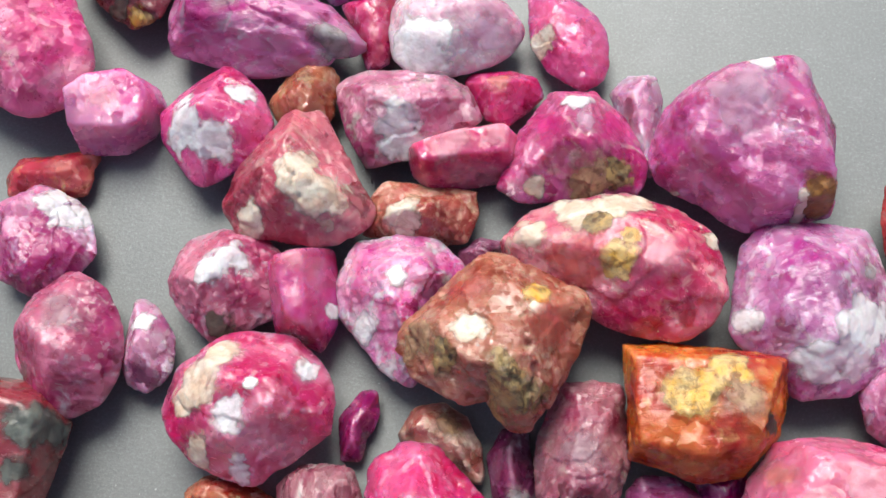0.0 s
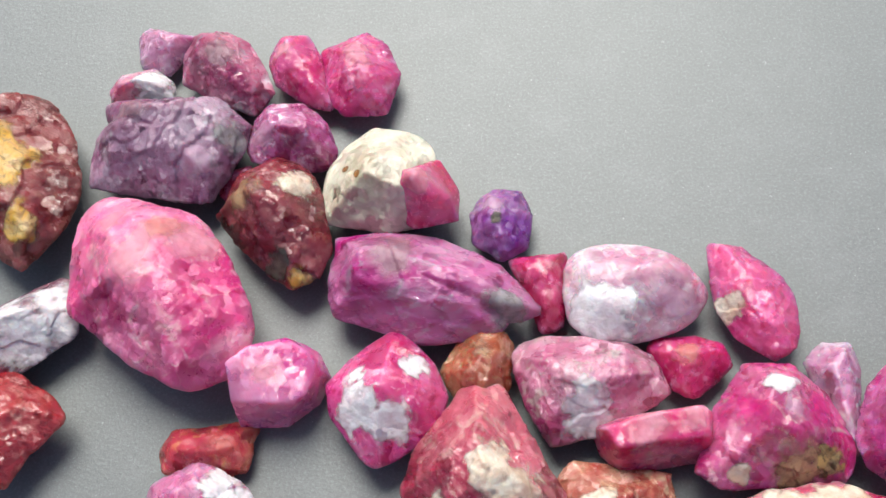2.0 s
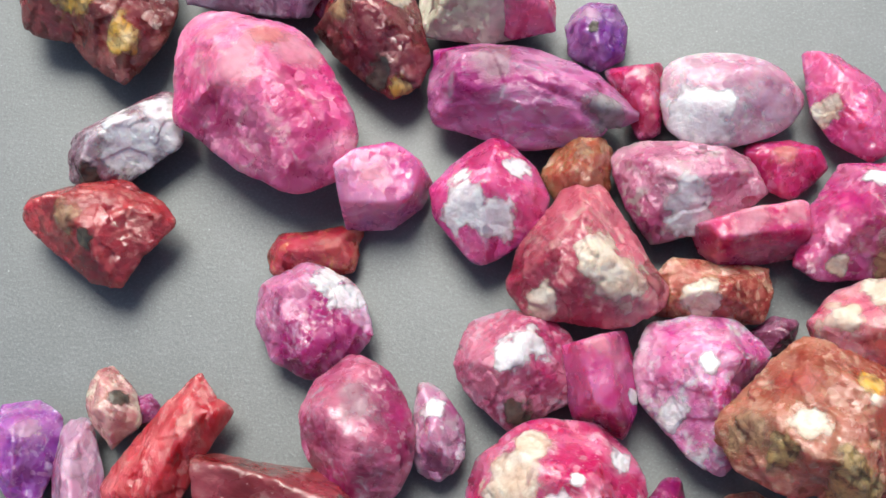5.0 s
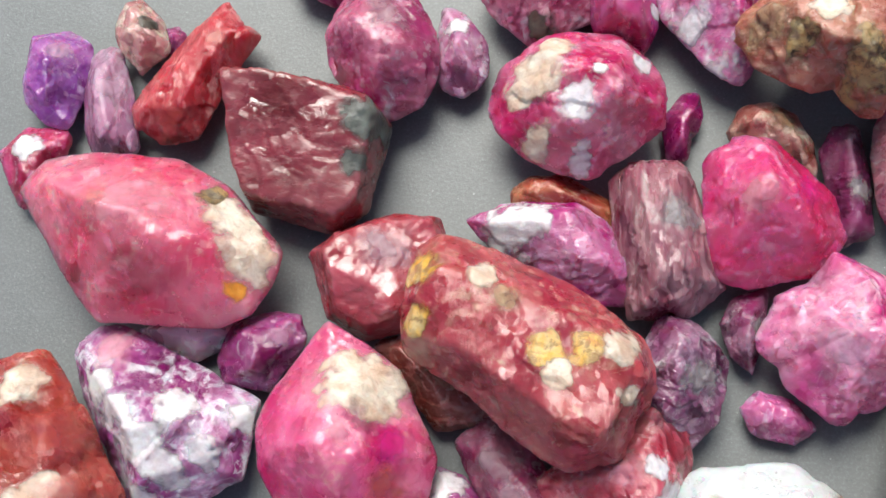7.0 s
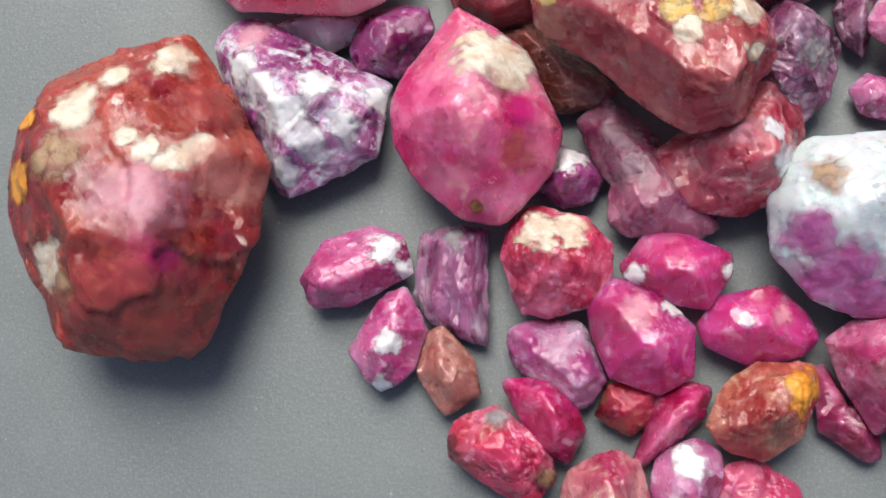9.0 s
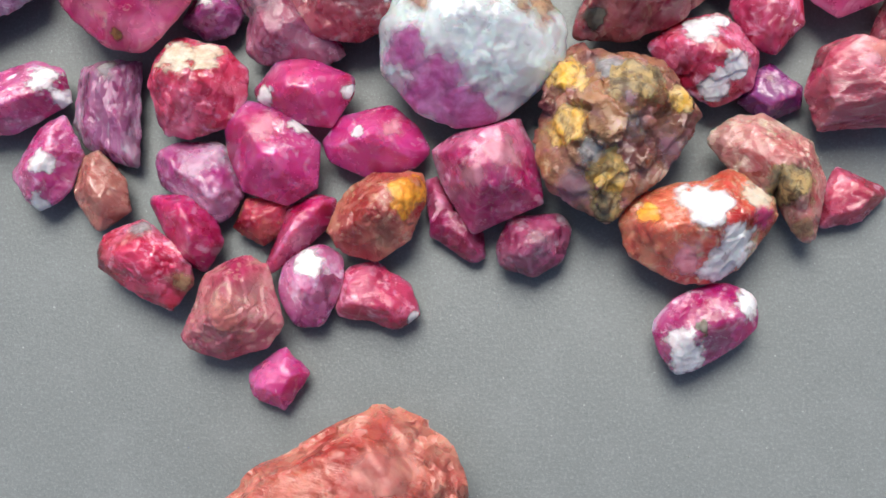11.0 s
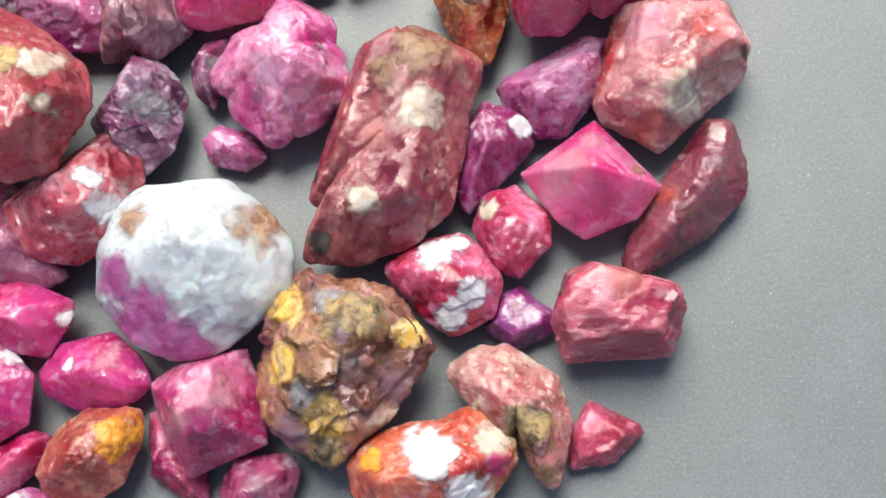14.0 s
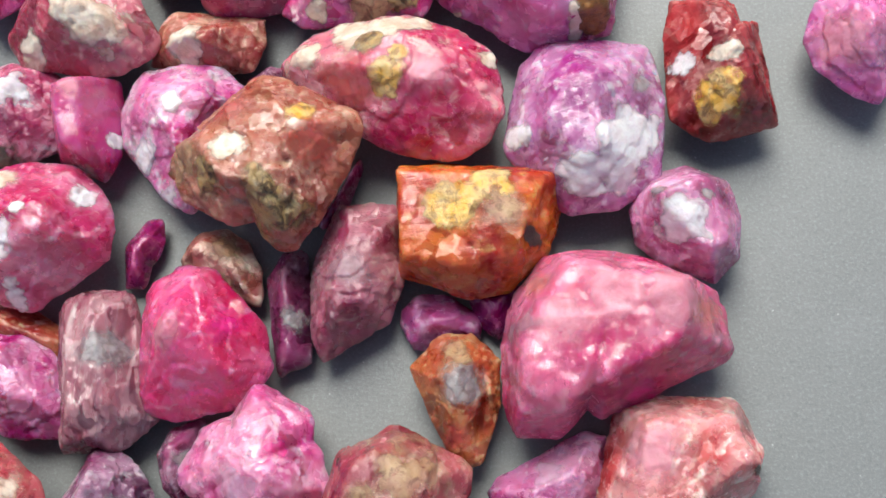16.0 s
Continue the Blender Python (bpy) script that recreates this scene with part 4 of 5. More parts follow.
stone("ruby_crystal", "pink octahedral spinel-like crystal on grey card", 31.5, -44.7, 10, "octpink",
      [(-145, 4.1), (-125, 4.2), (-69, 4.1), (-36, 4.7), (42, 3.8), (125, 4.0)], [("frost_sheen", -2.0, 1.2, 2.4), ("frost_sheen", 0.0, 2.8, 1.2), ("tan", 3.6, 0.6, 0.5)], slope=30, chips=0, rough=0.25, lean=(0.01, 0.01))
stone("rough_ruby", "thin translucent mauve-red crescent on grey card", 39.6, -45.8, 5, "glasswine",
      [(-118, 7.9), (-61, 3.6), (-43, 3.2), (-10, 4.3), (24, 5.9), (88, 6.8), (143, 2.7), (153, 3.0)], [("ash", 2.0, 2.6, 1.1), ("ruddy", -2.1, -0.1, 1.1)])
stone("rough_ruby", "small red crystal with cream corner", 25.0, -48.3, 7, "rasp3",
      [(-153, 2.9), (-120, 3.5), (-44, 3.2), (3, 3.1), (48, 3.1), (107, 3.6), (163, 3.2)], [("cream", -2.0, 1.4, 0.9)])
stone("rough_ruby", "crimson pebble covered in white patches", 19.6, -52.5, 7.5, "rasp3",
      [(-143, 3.6), (-140, 3.5), (-121, 3.7), (-61, 4.3), (-20, 4.5), (33, 3.8), (43, 3.8), (106, 4.0), (125, 4.1)], [("white", -0.7, 2.1, 1.4), ("white", 2.2, -1.2, 1.1), ("white", 0.3, -3.0, 1.1), ("white", 1.1, 3.1, 0.9)])
stone("ruby_chip", "flat purple chip on grey card", 25.3, -55.5, 3, "violetflat",
      [(-129, 2.4), (-66, 2.3), (-8, 2.7), (49, 2.3), (119, 2.5), (152, 2.3)], [("ash", -0.4, 1.1, 0.6)], slope=60, chips=3, rough=1.5)
stone("rough_ruby", "rose-red striated block on grey card", 33.1, -55.5, 8, "rosered",
      [(-164, 5.0), (-88, 3.6), (-20, 5.1), (18, 5.4), (73, 3.7), (115, 4.9), (163, 4.8)], [("flesh", 0.7, 2.0, 1.7), ("frost_sheen", -1.4, 0.8, 1.1)], slope=68, chips=7, ledges=1.3, waist=0.35)
stone("rough_ruby", "large white rock with purple ruby underside", -1.5, -50.9, 11, "whiterock",
      [(-162, 7.9), (-140, 7.5), (-115, 7.7), (-72, 7.4), (-49, 7.3), (-2, 8.2), (38, 7.7), (51, 7.6), (94, 7.0), (124, 8.1), (165, 8.0)], [("purple", -3.4, -4.8, 3.4), ("purple", 0.1, -7.4, 2.4), ("purple", -5.4, -1.5, 1.9), ("purple", -1.7, -6.1, 2.2), ("tan", 6.2, 3.3, 2.2), ("tan", -4.3, 3.5, 1.6)], edge=40, chips=16, ledges=0.6)
stone("rough_ruby", "knobbly ochre and brown ruby rock", 10.7, -58.9, 10.5, "ochre",
      [(-175, 6.4), (-141, 7.3), (-111, 7.9), (-48, 6.2), (-45, 6.1), (-22, 7.2), (38, 6.8), (66, 7.2), (91, 7.2), (138, 7.5), (173, 6.1)], [("gold", -3.4, 3.9, 1.7), ("gold", -3.8, -0.4, 1.6), ("gold", -0.5, -4.8, 1.6), ("grey", -0.0, 4.3, 1.3), ("grey", -1.9, -2.9, 1.1), ("olive", 1.8, 2.8, 1.9), ("grey", 1.8, -0.6, 1.1), ("ash", 5.1, -2.1, 1.6), ("ash", 1.4, 1.1, 0.8), ("gold", 6.0, 1.7, 1.2), ("cream", 5.1, -4.7, 0.7), ("olive", -0.5, -7.4, 1.2), ("ash", -3.3, -5.7, 1.4)], edge=20, rough=2.0, chips=8, ledges=1.5)
stone("rough_ruby", "tan tooth-shaped stone with pale crystal end", 25.0, -62.7, 7, "rosetan",
      [(-140, 2.9), (-91, 6.5), (-14, 4.5), (14, 3.9), (56, 3.8), (103, 5.2), (133, 5.9)], [("olive", 0.9, -1.6, 1.7), ("tan", 1.9, -5.2, 0.9)], bites=[(-91, 19, 0.52)])
stone("rough_ruby", "orange-red stone with white veins", 18.3, -67.7, 8.5, "fire",
      [(-157, 6.4), (-123, 5.2), (-95, 5.0), (-48, 4.7), (-39, 4.9), (-1, 6.6), (53, 5.8), (107, 4.1), (147, 6.0)], [("white", -0.1, 1.5, 2.0), ("white", 2.8, -1.7, 1.5), ("white", 1.4, -3.7, 1.3), ("cream", 4.7, 2.3, 1.2), ("glow", 5.2, 0.6, 1.0), ("ruddy", -5.1, -0.5, 1.6), ("orange", -4.6, 0.9, 0.9), ("frost_sheen", -1.3, -3.0, 1.3)], bites=[(84, 27, 0.1)])
stone("ruby_chip", "flat red chip with sharp corner", 31.6, -65.1, 3, "redflat",
      [(-179, 2.6), (-80, 2.2), (-45, 2.2), (64, 2.3), (150, 2.3)], rough=1.5)
stone("rough_ruby", "purple and white bean-shaped pebble", 18.6, -76.3, 6, "purplemag",
      [(-167, 4.3), (-126, 4.7), (-64, 2.9), (-44, 3.3), (7, 4.6), (66, 4.1), (110, 3.2), (141, 3.5)], [("white", -1.9, -2.8, 1.6), ("white", 3.4, 2.0, 1.2), ("white", -2.3, -1.3, 1.2), ("dark", -0.4, -0.2, 0.6)], edge=12, chips=3, ledges=0.2)
stone("ruby_crystal", "frosted pink cube-shaped ruby on grey card", 0.2, -62.6, 8, "candymag",
      [(-160, 4.2), (-148, 4.2), (-68, 4.4), (-67, 4.4), (6, 4.3), (21, 4.3), (102, 4.2), (128, 4.8)], [("frost_sheen", 1.0, 1.1, 1.6), ("frost_sheen", -1.4, -0.8, 1.4)], slope=62, chips=4, rough=0.6, waist=0.4)
stone("ruby_chip", "thin dark raspberry flake on grey card", -3.4, -66.6, 3, "raspdark",
      [(-173, 2.1), (-125, 2.2), (-50, 4.4), (1, 2.9), (37, 1.6), (142, 4.3)], bites=[(72, 42, 0.51)], rough=1.5)
stone("rough_ruby", "dark purple matte pebble on grey card", 3.9, -68.8, 5, "plum2",
      [(-172, 3.3), (-104, 2.9), (-62, 2.7), (-18, 2.9), (18, 3.6), (94, 2.5), (154, 2.9)], [("ash", 0.6, 0.1, 1.2)])
stone("rough_ruby", "brown-red pebble with orange blob", -9.9, -66.1, 7, "brownred",
      [(-145, 4.7), (-103, 4.1), (-58, 3.5), (-22, 3.5), (4, 4.5), (88, 3.8), (123, 3.4), (159, 3.8)], [("orange", 2.7, 1.5, 1.5)])
stone("rough_ruby", "violet pebble fading to white", -16.1, -72.4, 5, "orchid",
      [(-153, 3.1), (-91, 3.8), (-26, 2.6), (2, 2.9), (71, 3.7), (119, 3.1), (170, 2.9)], [("white", 0.1, 1.9, 1.3)], edge=12, chips=3, ledges=0.2)
stone("ruby_chip", "plum chip of joined fragments", -10.2, -73.6, 4, "raspdark",
      [(-105, 2.5), (-56, 3.6), (22, 3.1), (55, 2.7), (103, 3.3), (163, 3.3)], [("white", 3.6, -1.9, 0.7)], bites=[(-108, 57, 0.13)], rough=1.5)
stone("ruby_chip", "small bright pink chip on grey card", -19.2, -80.8, 3.5, "hot",
      [(-154, 2.6), (-113, 2.4), (-36, 2.2), (45, 2.5), (118, 2.2), (133, 2.2)], rough=1.5)
stone("rough_ruby", "large terracotta-red rock with rough faces", -12.6, -91.3, 14, "terracotta",
      [(-165, 12.0), (-96, 7.3), (-75, 5.9), (-8, 10.4), (12, 10.6), (51, 9.9), (71, 9.0), (116, 6.0), (135, 7.4)], [("olive", -4.5, -1.0, 1.6), ("flesh", 4.8, 3.2, 2.7), ("ruddy", 3.8, 6.3, 1.3)], slope=60, ledges=1.6, chips=16, bites=[(172, 16, 0.09), (122, 40, 0.04)])
stone("rough_ruby", "dusty rose three-sided stone on grey card", -23.0, -74.8, 7, "dustrose",
      [(-140, 5.2), (-117, 4.6), (-68, 4.1), (-34, 4.4), (17, 4.0), (66, 5.0), (120, 4.2), (160, 3.8)], [("flesh", 0.1, -0.3, 1.7)])
stone("rough_ruby", "raspberry chunk with amber end", -31.4, -70.3, 6.5, "rasp3",
      [(-174, 4.4), (-124, 2.8), (-116, 2.9), (-36, 4.7), (19, 3.8), (50, 2.9), (108, 4.2), (151, 4.6)], [("grey", -0.2, 3.1, 1.0), ("tan", 3.6, -1.8, 1.0)])
stone("ruby_chip", "clear red slanted chip on grey card", -27.7, -67.0, 5, "rasp",
      [(-151, 2.2), (-113, 3.1), (-32, 3.7), (17, 2.8), (50, 2.7), (90, 3.1)], bites=[(169, 28, 0.06)], rough=1.5)
stone("rough_ruby", "small brown seed-shaped stone on grey card", -36.2, -63.5, 4.5, "seed",
      [(-145, 2.4), (-57, 3.2), (13, 2.5), (45, 2.5), (111, 3.8), (168, 2.6)])
stone("rough_ruby", "small pink stone with white tip", -41.2, -60.8, 5.5, "purplemag",
      [(-147, 3.6), (-125, 4.0), (-50, 3.3), (-19, 2.9), (33, 3.5), (97, 4.4), (150, 2.7)], [("white", -0.5, -3.8, 0.8), ("white", 0.2, -0.2, 1.0)])
stone("rough_ruby", "purple oval pebble with white streaks", -44.4, -54.5, 5.5, "purplemag",
      [(-148, 4.9), (-85, 3.3), (-61, 2.9), (14, 4.8), (71, 3.9), (108, 3.1), (148, 3.7)], [("white", 2.9, 1.4, 1.3), ("white", 4.6, -0.2, 0.9)])
stone("ruby_chip", "lilac curved shard with grey end", -35.7, -55.6, 4, "mauvegrey",
      [(-148, 3.7), (-117, 4.2), (-109, 4.6), (1, 2.9), (83, 4.7), (93, 4.7), (178, 3.4)], [("grey", 0.1, 3.5, 1.2)], rough=1.5)
stone("rough_ruby", "crimson pebble with white cap", -27.0, -54.1, 7.5, "rasp3",
      [(-162, 4.2), (-102, 4.8), (-75, 4.5), (-30, 4.6), (1, 4.8), (44, 4.5), (78, 4.3), (110, 5.0), (167, 4.5)], [("cream", -1.1, 2.4, 1.6), ("cream", 1.2, 2.7, 1.5)])
stone("rough_ruby", "lilac-pink frosted stone on grey card", -26.7, -62.3, 4.5, "orchid",
      [(-169, 3.9), (-128, 2.8), (-111, 3.4), (-36, 4.3), (23, 3.2), (89, 3.3), (113, 4.1)], [("bloom", 0.3, 0.7, 1.6)])
stone("ruby_crystal", "smooth clear magenta crystal on grey card", -19.8, -60.3, 7, "magclear",
      [(-170, 3.9), (-159, 3.7), (-108, 4.1), (-61, 4.9), (-3, 4.4), (46, 3.6), (77, 4.2), (139, 5.2)], [("white", 2.9, 2.6, 1.1), ("frost_sheen", -0.3, 1.8, 1.5)], slope=40, chips=4, rough=0.4)
stone("ruby_crystal", "magenta crystal with white corners", -16.7, -54.6, 7.5, "magclear",
      [(-153, 4.3), (-119, 2.9), (-100, 3.0), (-33, 3.9), (0, 4.4), (67, 2.9), (95, 3.2), (141, 3.9)], [("white", 4.2, -0.3, 0.7), ("white", -3.5, -0.6, 0.9)], slope=50, chips=5, rough=0.5)
stone("ruby_crystal", "magenta pointed crystal on grey card", -10.2, -59.5, 6.5, "magclear",
      [(-149, 4.4), (-115, 3.2), (-80, 3.0), (-45, 4.3), (26, 4.0), (50, 3.5), (102, 3.1), (143, 4.0)], [("white", -1.4, 0.7, 0.6), ("frost_sheen", 1.7, 0.9, 1.0)], slope=36, chips=4, rough=0.5)
stone("ruby_chip", "small red chip on grey card", -20.9, -66.3, 4, "ember",
      [(-124, 2.1), (-53, 2.1), (0, 2.5), (83, 1.9), (156, 2.3)], rough=1.5)
stone("ruby_chip", "slender red shard on grey card", -17.2, -67.2, 4.5, "rasp",
      [(-135, 5.1), (-54, 1.7), (-50, 1.6), (-14, 2.6), (74, 3.6), (123, 2.2), (158, 1.8)], rough=1.5)
stone("rough_ruby", "domed pink ruby with white chip on top", -33.7, -42.2, 13, "dome",
      [(-170, 7.2), (-146, 6.8), (-128, 7.1), (-98, 8.4), (-41, 7.6), (-17, 7.4), (25, 6.5), (53, 7.2), (62, 7.9), (142, 7.2), (156, 7.2)], [("cream", 0.5, 4.8, 2.1), ("cream", 2.7, 4.4, 2.3), ("rust", 0.3, -7.6, 0.6), ("frost_sheen", 0.3, 0.6, 1.0), ("glow", 4.2, 0.2, 1.5), ("ruddy", 3.4, -3.3, 1.5)], slope=36, chips=12, rough=0.6, ledges=0.3)
stone("rough_ruby", "purple stone laced with white marble veins", -49.7, -39.8, 7.5, "veined",
      [(-167, 6.4), (-154, 5.2), (-71, 7.6), (-64, 7.5), (-10, 7.8), (61, 5.2), (62, 5.2), (75, 6.4), (120, 9.8)], [("white", -0.4, -2.3, 2.0), ("white", -4.6, 2.7, 1.5), ("white", 1.8, -4.2, 1.6), ("white", 4.9, -3.1, 1.4), ("white", -2.5, 0.5, 1.3), ("white", 2.3, 0.7, 1.4), ("white", 7.4, -0.0, 1.2), ("white", -0.4, -6.5, 1.2), ("frost_sheen", -3.8, 5.4, 1.8)], bites=[(-127, 31, 0.06)])
stone("rough_ruby", "large pink cone-shaped ruby with cream crust", -50.9, -24.8, 14, "cone",
      [(-149, 7.7), (-142, 7.5), (-93, 7.3), (-74, 9.1), (-34, 11.0), (-9, 11.3), (40, 7.8), (60, 6.9), (83, 7.0), (96, 8.1), (143, 12.0)], [("cream", 8.2, 0.8, 2.2), ("cream", 9.0, -1.8, 2.4), ("cream", 7.0, 1.9, 1.4), ("olive", 5.8, 3.1, 1.0), ("orange", 8.1, -4.9, 0.8), ("frost_sheen", 0.0, 2.4, 2.8), ("flesh", -2.8, 2.4, 1.4)], slope=34, chips=3, lean=(0.25, 0.05), rough=0.6, ledges=0.4)
stone("ruby_chip", "pale pink chip under the cone-shaped ruby", -48.0, -32.8, 4, "pale",
      [(-139, 3.4), (-108, 1.9), (-64, 2.2), (21, 4.1), (83, 1.7), (105, 1.9)], rough=1.5)
stone("rough_ruby", "small plum pebble on grey card", -41.6, -34.1, 6, "plum3",
      [(-162, 3.8), (-98, 3.3), (-35, 2.8), (16, 4.0), (79, 3.5), (105, 2.9), (161, 3.3)], [("bloom", 1.9, 0.7, 1.0)])
stone("rough_ruby", "very large brown-red ruby with cream seams", -62.9, -48.8, 15, "bigred",
      [(-165, 11.4), (-154, 11.3), (-107, 13.3), (-78, 14.1), (-25, 11.1), (-11, 11.1), (31, 11.6), (37, 12.1), (107, 12.6), (148, 12.6), (170, 11.2)], [("cream", 3.4, 10.8, 1.7), ("cream", -2.9, 6.6, 1.9), ("cream", -5.8, -6.3, 1.9), ("cream", 1.8, 3.9, 1.0), ("cream", 3.6, 2.9, 1.1), ("cream", 5.3, 2.0, 1.1), ("cream", -0.6, 9.4, 1.2), ("cream", 7.1, 3.2, 1.0), ("tan", -3.5, -8.2, 1.4), ("frost_sheen", 3.6, -1.6, 3.2), ("glow", 4.4, -6.4, 2.2), ("flesh", 9.4, 1.2, 2.4), ("orange", -8.6, 0.6, 1.6), ("orange", -8.4, 6.2, 1.0), ("tan", -4.1, 1.8, 2.2), ("ruddy", 2.3, -9.7, 5.2), ("ruddy", 6.3, 7.3, 2.4)], slope=52, chips=14, ledges=1.3, bites=[(-131, 13, 0.04)])
stone("rough_ruby", "long brown-pink ruby with golden pockets", -19.4, -34.8, 10, "brownpink",
      [(-166, 8.9), (-126, 5.7), (-79, 9.5), (-27, 10.0), (17, 8.7), (50, 6.1), (64, 6.0), (77, 7.3), (126, 11.3), (170, 9.6)], [("gold", -7.6, 5.7, 1.4), ("gold", -8.0, 1.3, 1.1), ("gold", 4.8, -0.7, 1.3), ("cream", 7.3, -0.8, 1.2), ("gold", 1.9, -0.7, 1.2), ("cream", 2.7, -2.8, 0.9), ("cream", 7.6, -4.2, 0.9), ("cream", -2.7, 4.7, 1.0), ("tan", -1.4, 2.9, 1.2)], base=4, slope=60, bites=[(-144, 38, 0.07)])
stone("rough_ruby", "lilac-pink stone with white frosting", -16.2, -26.1, 7, "orchid2",
      [(-137, 4.0), (-127, 3.5), (-99, 4.3), (-18, 6.4), (20, 5.0), (50, 4.2), (91, 4.1), (109, 5.3)], [("white", -4.2, 1.5, 2.0), ("white", -1.9, 2.0, 1.4)])
stone("rough_ruby", "dark raspberry striated block on grey card", -31.5, -27.7, 7, "raspstri",
      [(-163, 5.2), (-118, 5.4), (-79, 5.4), (-26, 4.4), (16, 6.2), (85, 4.9), (106, 4.4), (130, 5.2)], [("ash", 0.8, 1.2, 1.9)], slope=72, chips=6, ledges=0.6)
stone("rough_ruby", "brown stone wedged beneath others", -26.8, -37.0, 5, "seed",
      [(-143, 2.3), (-80, 4.0), (-45, 5.1), (50, 2.0), (116, 5.1)], bites=[(177, 32, 0.08)])
# cream flank coloured ash: the overhanging stone's shade is put into the patches
stone("rough_ruby", "grey-plum stone with cream flank painted as shaded", -19.7, -46.9, 6, "plumwine",
      [(-164, 3.9), (-96, 4.9), (-80, 5.7), (35, 3.3), (51, 3.8), (124, 7.3)], [("ash", -1.9, 3.0, 2.0), ("ash", -0.8, 0.5, 1.9)], bites=[(-169, 55, 0.35)])
stone("rough_ruby", "translucent crimson stone with white edge", -11.9, -45.0, 9.5, "crimson",
      [(-154, 6.3), (-99, 5.4), (-70, 5.2), (-19, 4.8), (20, 6.1), (46, 6.7), (124, 4.1), (127, 4.0)], [("white", 3.8, -1.4, 1.2), ("white", 2.4, 1.1, 0.8), ("frost_sheen", -0.1, 1.1, 1.4)])
stone("rough_ruby", "small plum pebble with white top", -25.7, -46.7, 5, "plum3",
      [(-126, 2.5), (-73, 2.5), (-32, 2.7), (35, 2.4), (68, 2.5), (148, 2.4)], [("white", -0.1, 1.5, 1.4)])
stone("rough_ruby", "grey-purple crystalline stone on grey card", -7.2, -37.4, 7, "greypurple",
      [(-152, 4.1), (-48, 4.3), (-12, 3.7), (33, 4.6), (59, 5.0), (150, 3.8)], [("grey", 1.6, 0.5, 1.5)], bites=[(-125, 30, 0.13)])
stone("rough_ruby", "small dark purple stone on grey card", -1.3, -32.7, 5, "plum",
      [(-163, 2.0), (-131, 2.7), (-15, 1.4), (-10, 1.5), (107, 2.6), (150, 2.0)], [("grey", 0.6, 0.0, 0.7)])
stone("rough_ruby", "frosted pink-lilac cluster with lobes", 5.6, -33.9, 8.5, "frostpink",
      [(-150, 5.8), (-132, 5.6), (-64, 6.1), (-32, 5.8), (19, 5.4), (61, 6.1), (132, 5.7), (157, 5.7)], [("bloom", -0.3, -1.3, 2.2), ("glow", 2.5, 1.5, 1.1)], ledges=0.6, bites=[(115, 25, 0.17), (-155, 14, 0.12), (28, 12, 0.10), (-80, 10, 0.08)])
stone("ruby_chip", "small flat purple-pink chip on grey card", 0.7, -40.0, 3.5, "purple",
      [(-157, 2.3), (-104, 1.8), (-52, 2.6), (41, 1.9), (72, 1.8), (133, 2.6)], rough=1.5)
stone("rough_ruby", "mauve-grey column with vertical grooves", -7.8, -25.5, 7, "greymauve",
      [(-176, 3.9), (-171, 4.0), (-87, 6.4), (-54, 6.4), (13, 4.0), (18, 4.1), (84, 6.7), (136, 6.6)], [("grey", 1.0, 1.2, 1.6)], slope=60, ledges=1.3)
stone("rough_ruby", "small orange-red sliver on grey card", -15.6, -21.7, 4.5, "rusty",
      [(-172, 4.5), (-106, 1.6), (-2, 4.4), (57, 2.0), (93, 2.5), (125, 3.6)], bites=[(-96, 71, 0.2)])
stone("rough_ruby", "dark wine striated block with grey-green end", -38.0, -16.5, 8.5, "winestri",
      [(-173, 6.3), (-160, 6.0), (-107, 6.6), (-56, 7.9), (-13, 6.7), (29, 7.2), (71, 6.2), (80, 5.9), (96, 7.5)], [("slate", 6.0, 0.9, 1.6), ("slate", 5.1, -2.8, 1.0)], slope=76, chips=6, ledges=0.45, waist=0.35, lean=(0.03, -0.15))
stone("rough_ruby", "bright red translucent flame-shaped stone", -48.5, -9.4, 6.5, "flame",
      [(-164, 6.4), (-122, 6.7), (-82, 5.8), (-30, 3.3), (46, 6.9), (133, 3.6), (140, 3.2), (145, 3.4)], [("ruddy", -1.8, -4.7, 1.8), ("flesh", 2.4, 2.5, 1.1)], bites=[(49, 19, 0.1), (-15, 54, 0.16)])
stone("ruby_crystal", "glassy violet crystal on grey card", -61.9, -8.6, 5.5, "violet",
      [(-166, 3.4), (-137, 3.7), (-112, 4.5), (-21, 3.3), (0, 3.2), (53, 4.1), (100, 4.5), (172, 3.2)], [("bloom", 1.3, 1.6, 1.2)])
stone("rough_ruby", "lilac columnar sliver on grey card", -56.7, -11.3, 5, "mauvegrey",
      [(-177, 2.5), (-165, 2.7), (-93, 4.7), (9, 2.3), (18, 2.3), (91, 5.6), (172, 2.8)], [("bloom", 0.5, 1.0, 1.1)])
stone("rough_ruby", "small grey-pink pebble with dark hollow", -54.2, -4.7, 5, "rosetan",
      [(-161, 2.3), (-139, 2.4), (-50, 3.2), (15, 2.4), (45, 2.4), (100, 3.6), (168, 2.7)], [("dark", 1.2, 0.3, 0.6)])
stone("ruby_chip", "small crimson chip with white face", -63.6, -16.6, 4, "rasp",
      [(-155, 2.9), (-92, 4.2), (-25, 2.5), (4, 3.5), (88, 3.3), (133, 3.2)], [("white", 0.1, 1.0, 1.2)], rough=1.5)
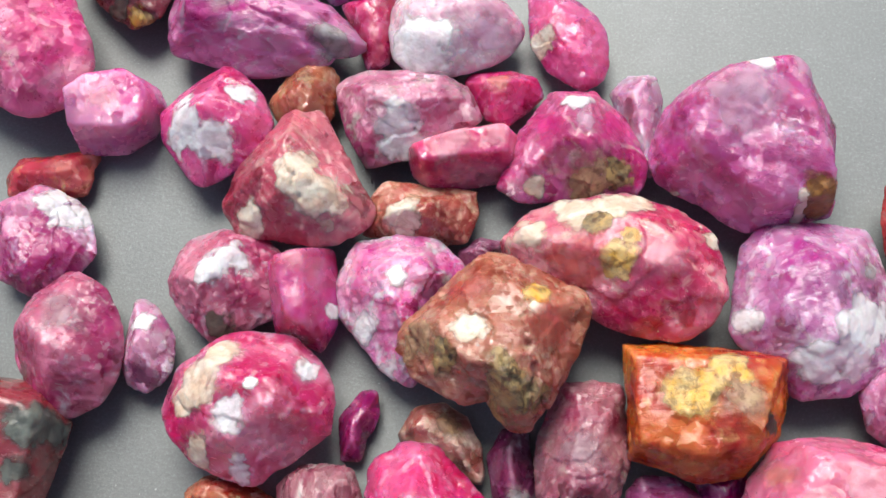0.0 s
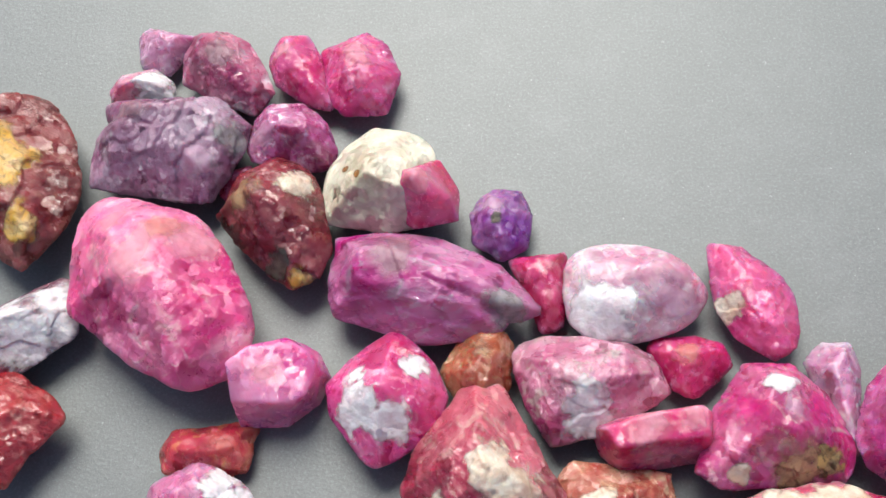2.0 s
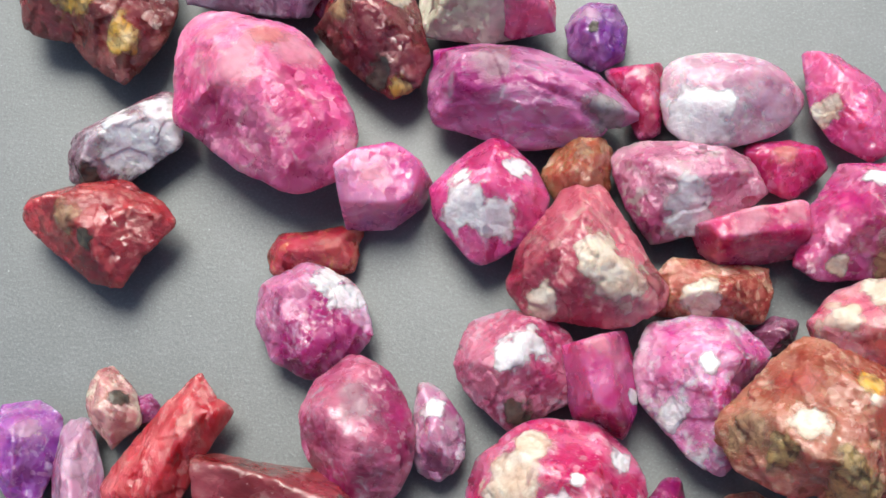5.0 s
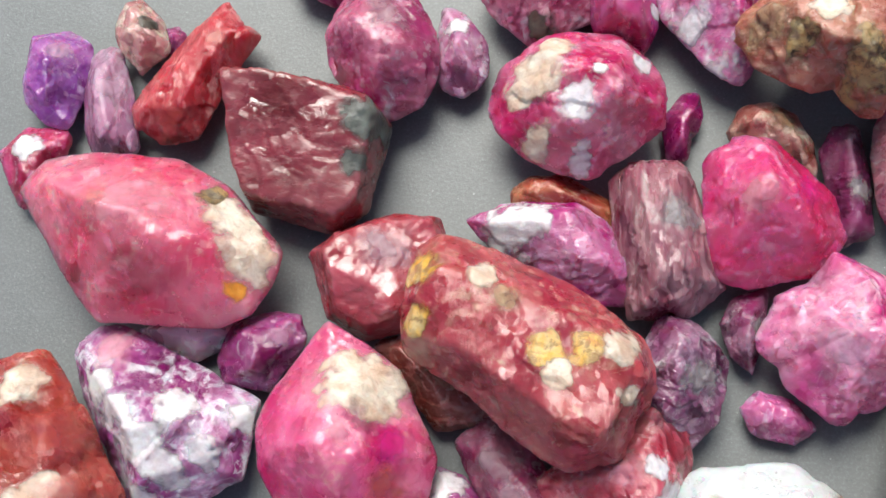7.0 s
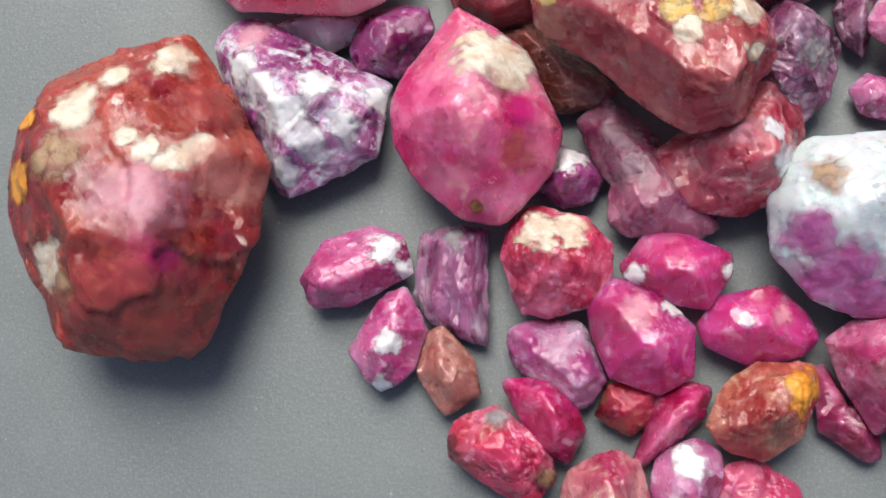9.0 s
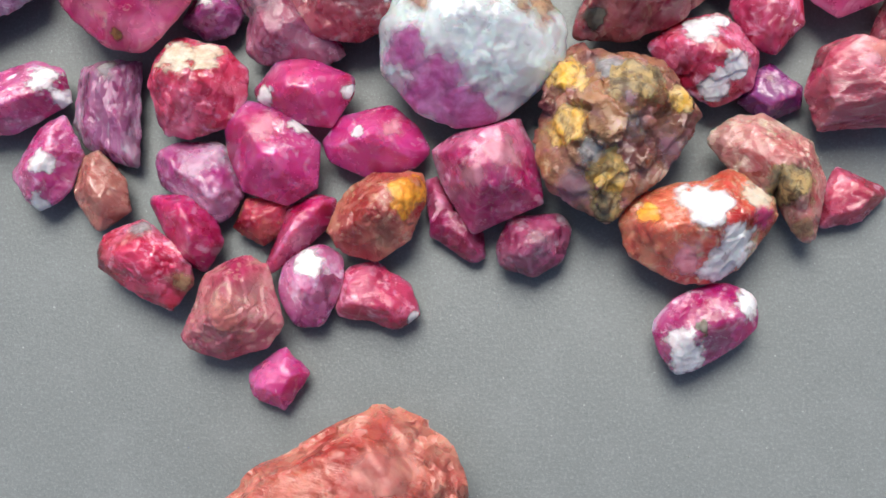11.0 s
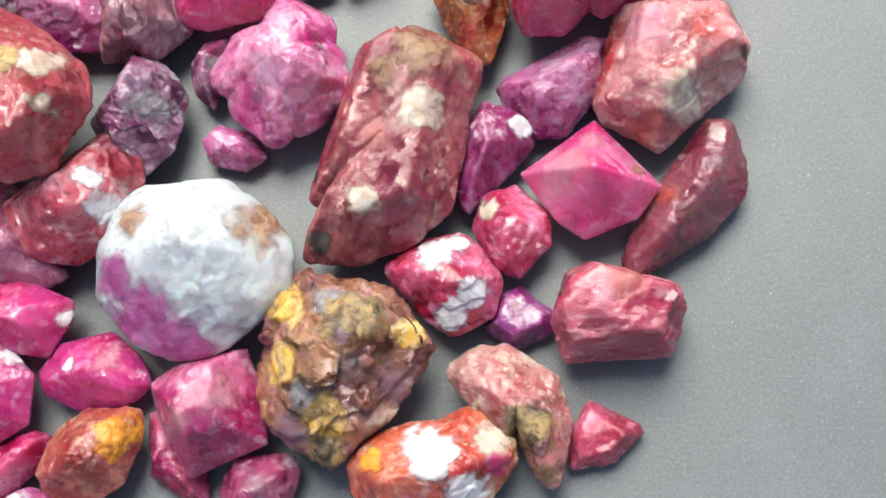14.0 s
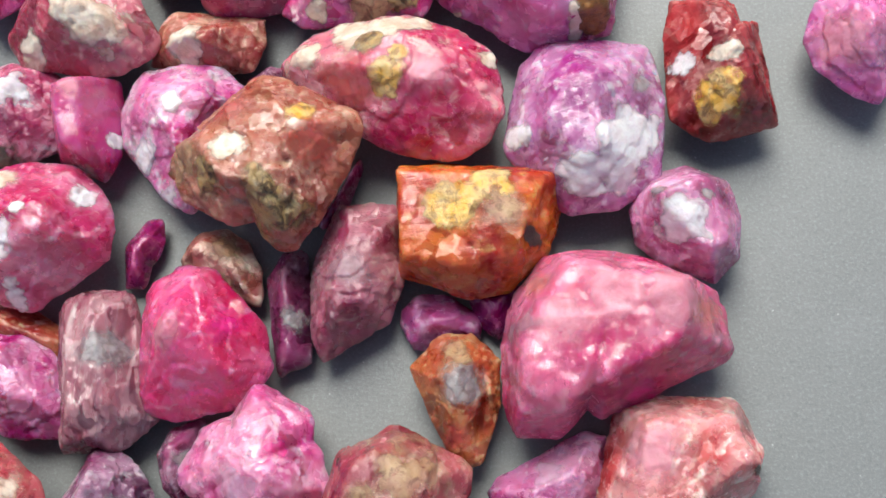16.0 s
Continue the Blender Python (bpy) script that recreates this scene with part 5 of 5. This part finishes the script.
stone("ruby_chip", "dark magenta glassy chip on grey card", 5.2, 0.1, 3.5, "plum",
      [(-150, 1.9), (-69, 1.5), (-21, 1.7), (75, 1.7), (124, 1.5)], rough=1.5)
stone("ruby_chip", "purple chip under the brown rock", 11.9, -10.7, 3, "purple",
      [(-136, 3.3), (-54, 1.4), (-21, 0.8), (4, 1.9), (149, 0.6)], rough=1.5)
stone("ruby_chip", "tiny purple chip beside a grey-pink pebble", -51.3, -4.9, 3, "purple",
      [(-169, 0.9), (-83, 1.3), (-16, 1.1), (42, 1.1), (100, 1.3)], rough=1.5)

# ---- pale dust on the card ----
bm = bmesh.new()
rng = random.Random(5)
spots = [(46.6, -77.6, 0.22), (-24.8, -82.1, 0.26), (44.5, -58.1, 0.20)]
spots += [(rng.uniform(-75, 75), rng.uniform(-105, 60), rng.uniform(0.04, 0.11)) for _ in range(420)]
for x, y, r in spots:
    m = Matrix.Translation((x * MM, y * MM, 0.02 * MM)) @ Euler((0, 0, rng.uniform(0, 6))).to_matrix().to_4x4() @ Matrix.Diagonal((r * MM, r * rng.uniform(0.5, 1) * MM, r * 0.5 * MM, 1))
    bmesh.ops.create_icosphere(bm, subdivisions=1, radius=1, matrix=m)
for _ in range(26):
    x, y, a, bend = rng.uniform(-70, 70), rng.uniform(-100, 58), rng.uniform(0, 6.3), rng.uniform(-0.35, 0.35)
    ring = None
    for k in range(9):
        here = []
        for q in (0, 2.1, 4.2):
            side = Vector((-math.sin(a), math.cos(a), 0)) * math.cos(q) + Vector((0, 0, 1)) * math.sin(q)
            here.append(bm.verts.new((Vector((x, y, 0.05)) + side * 0.022) * MM))
        if ring:
            for q in range(3):
                bm.faces.new((ring[q], ring[(q + 1) % 3], here[(q + 1) % 3], here[q]))
        ring = here
        x, y, a = x + math.cos(a) * 0.32, y + math.sin(a) * 0.32, a + bend
data = bpy.data.meshes.new("dust")
bm.to_mesh(data)
bm.free()
data.materials.append(crust_of("white"))
tagged(new("dust", data), "fine pale dust specks and hairs on grey card", "dust", kind="stuff")
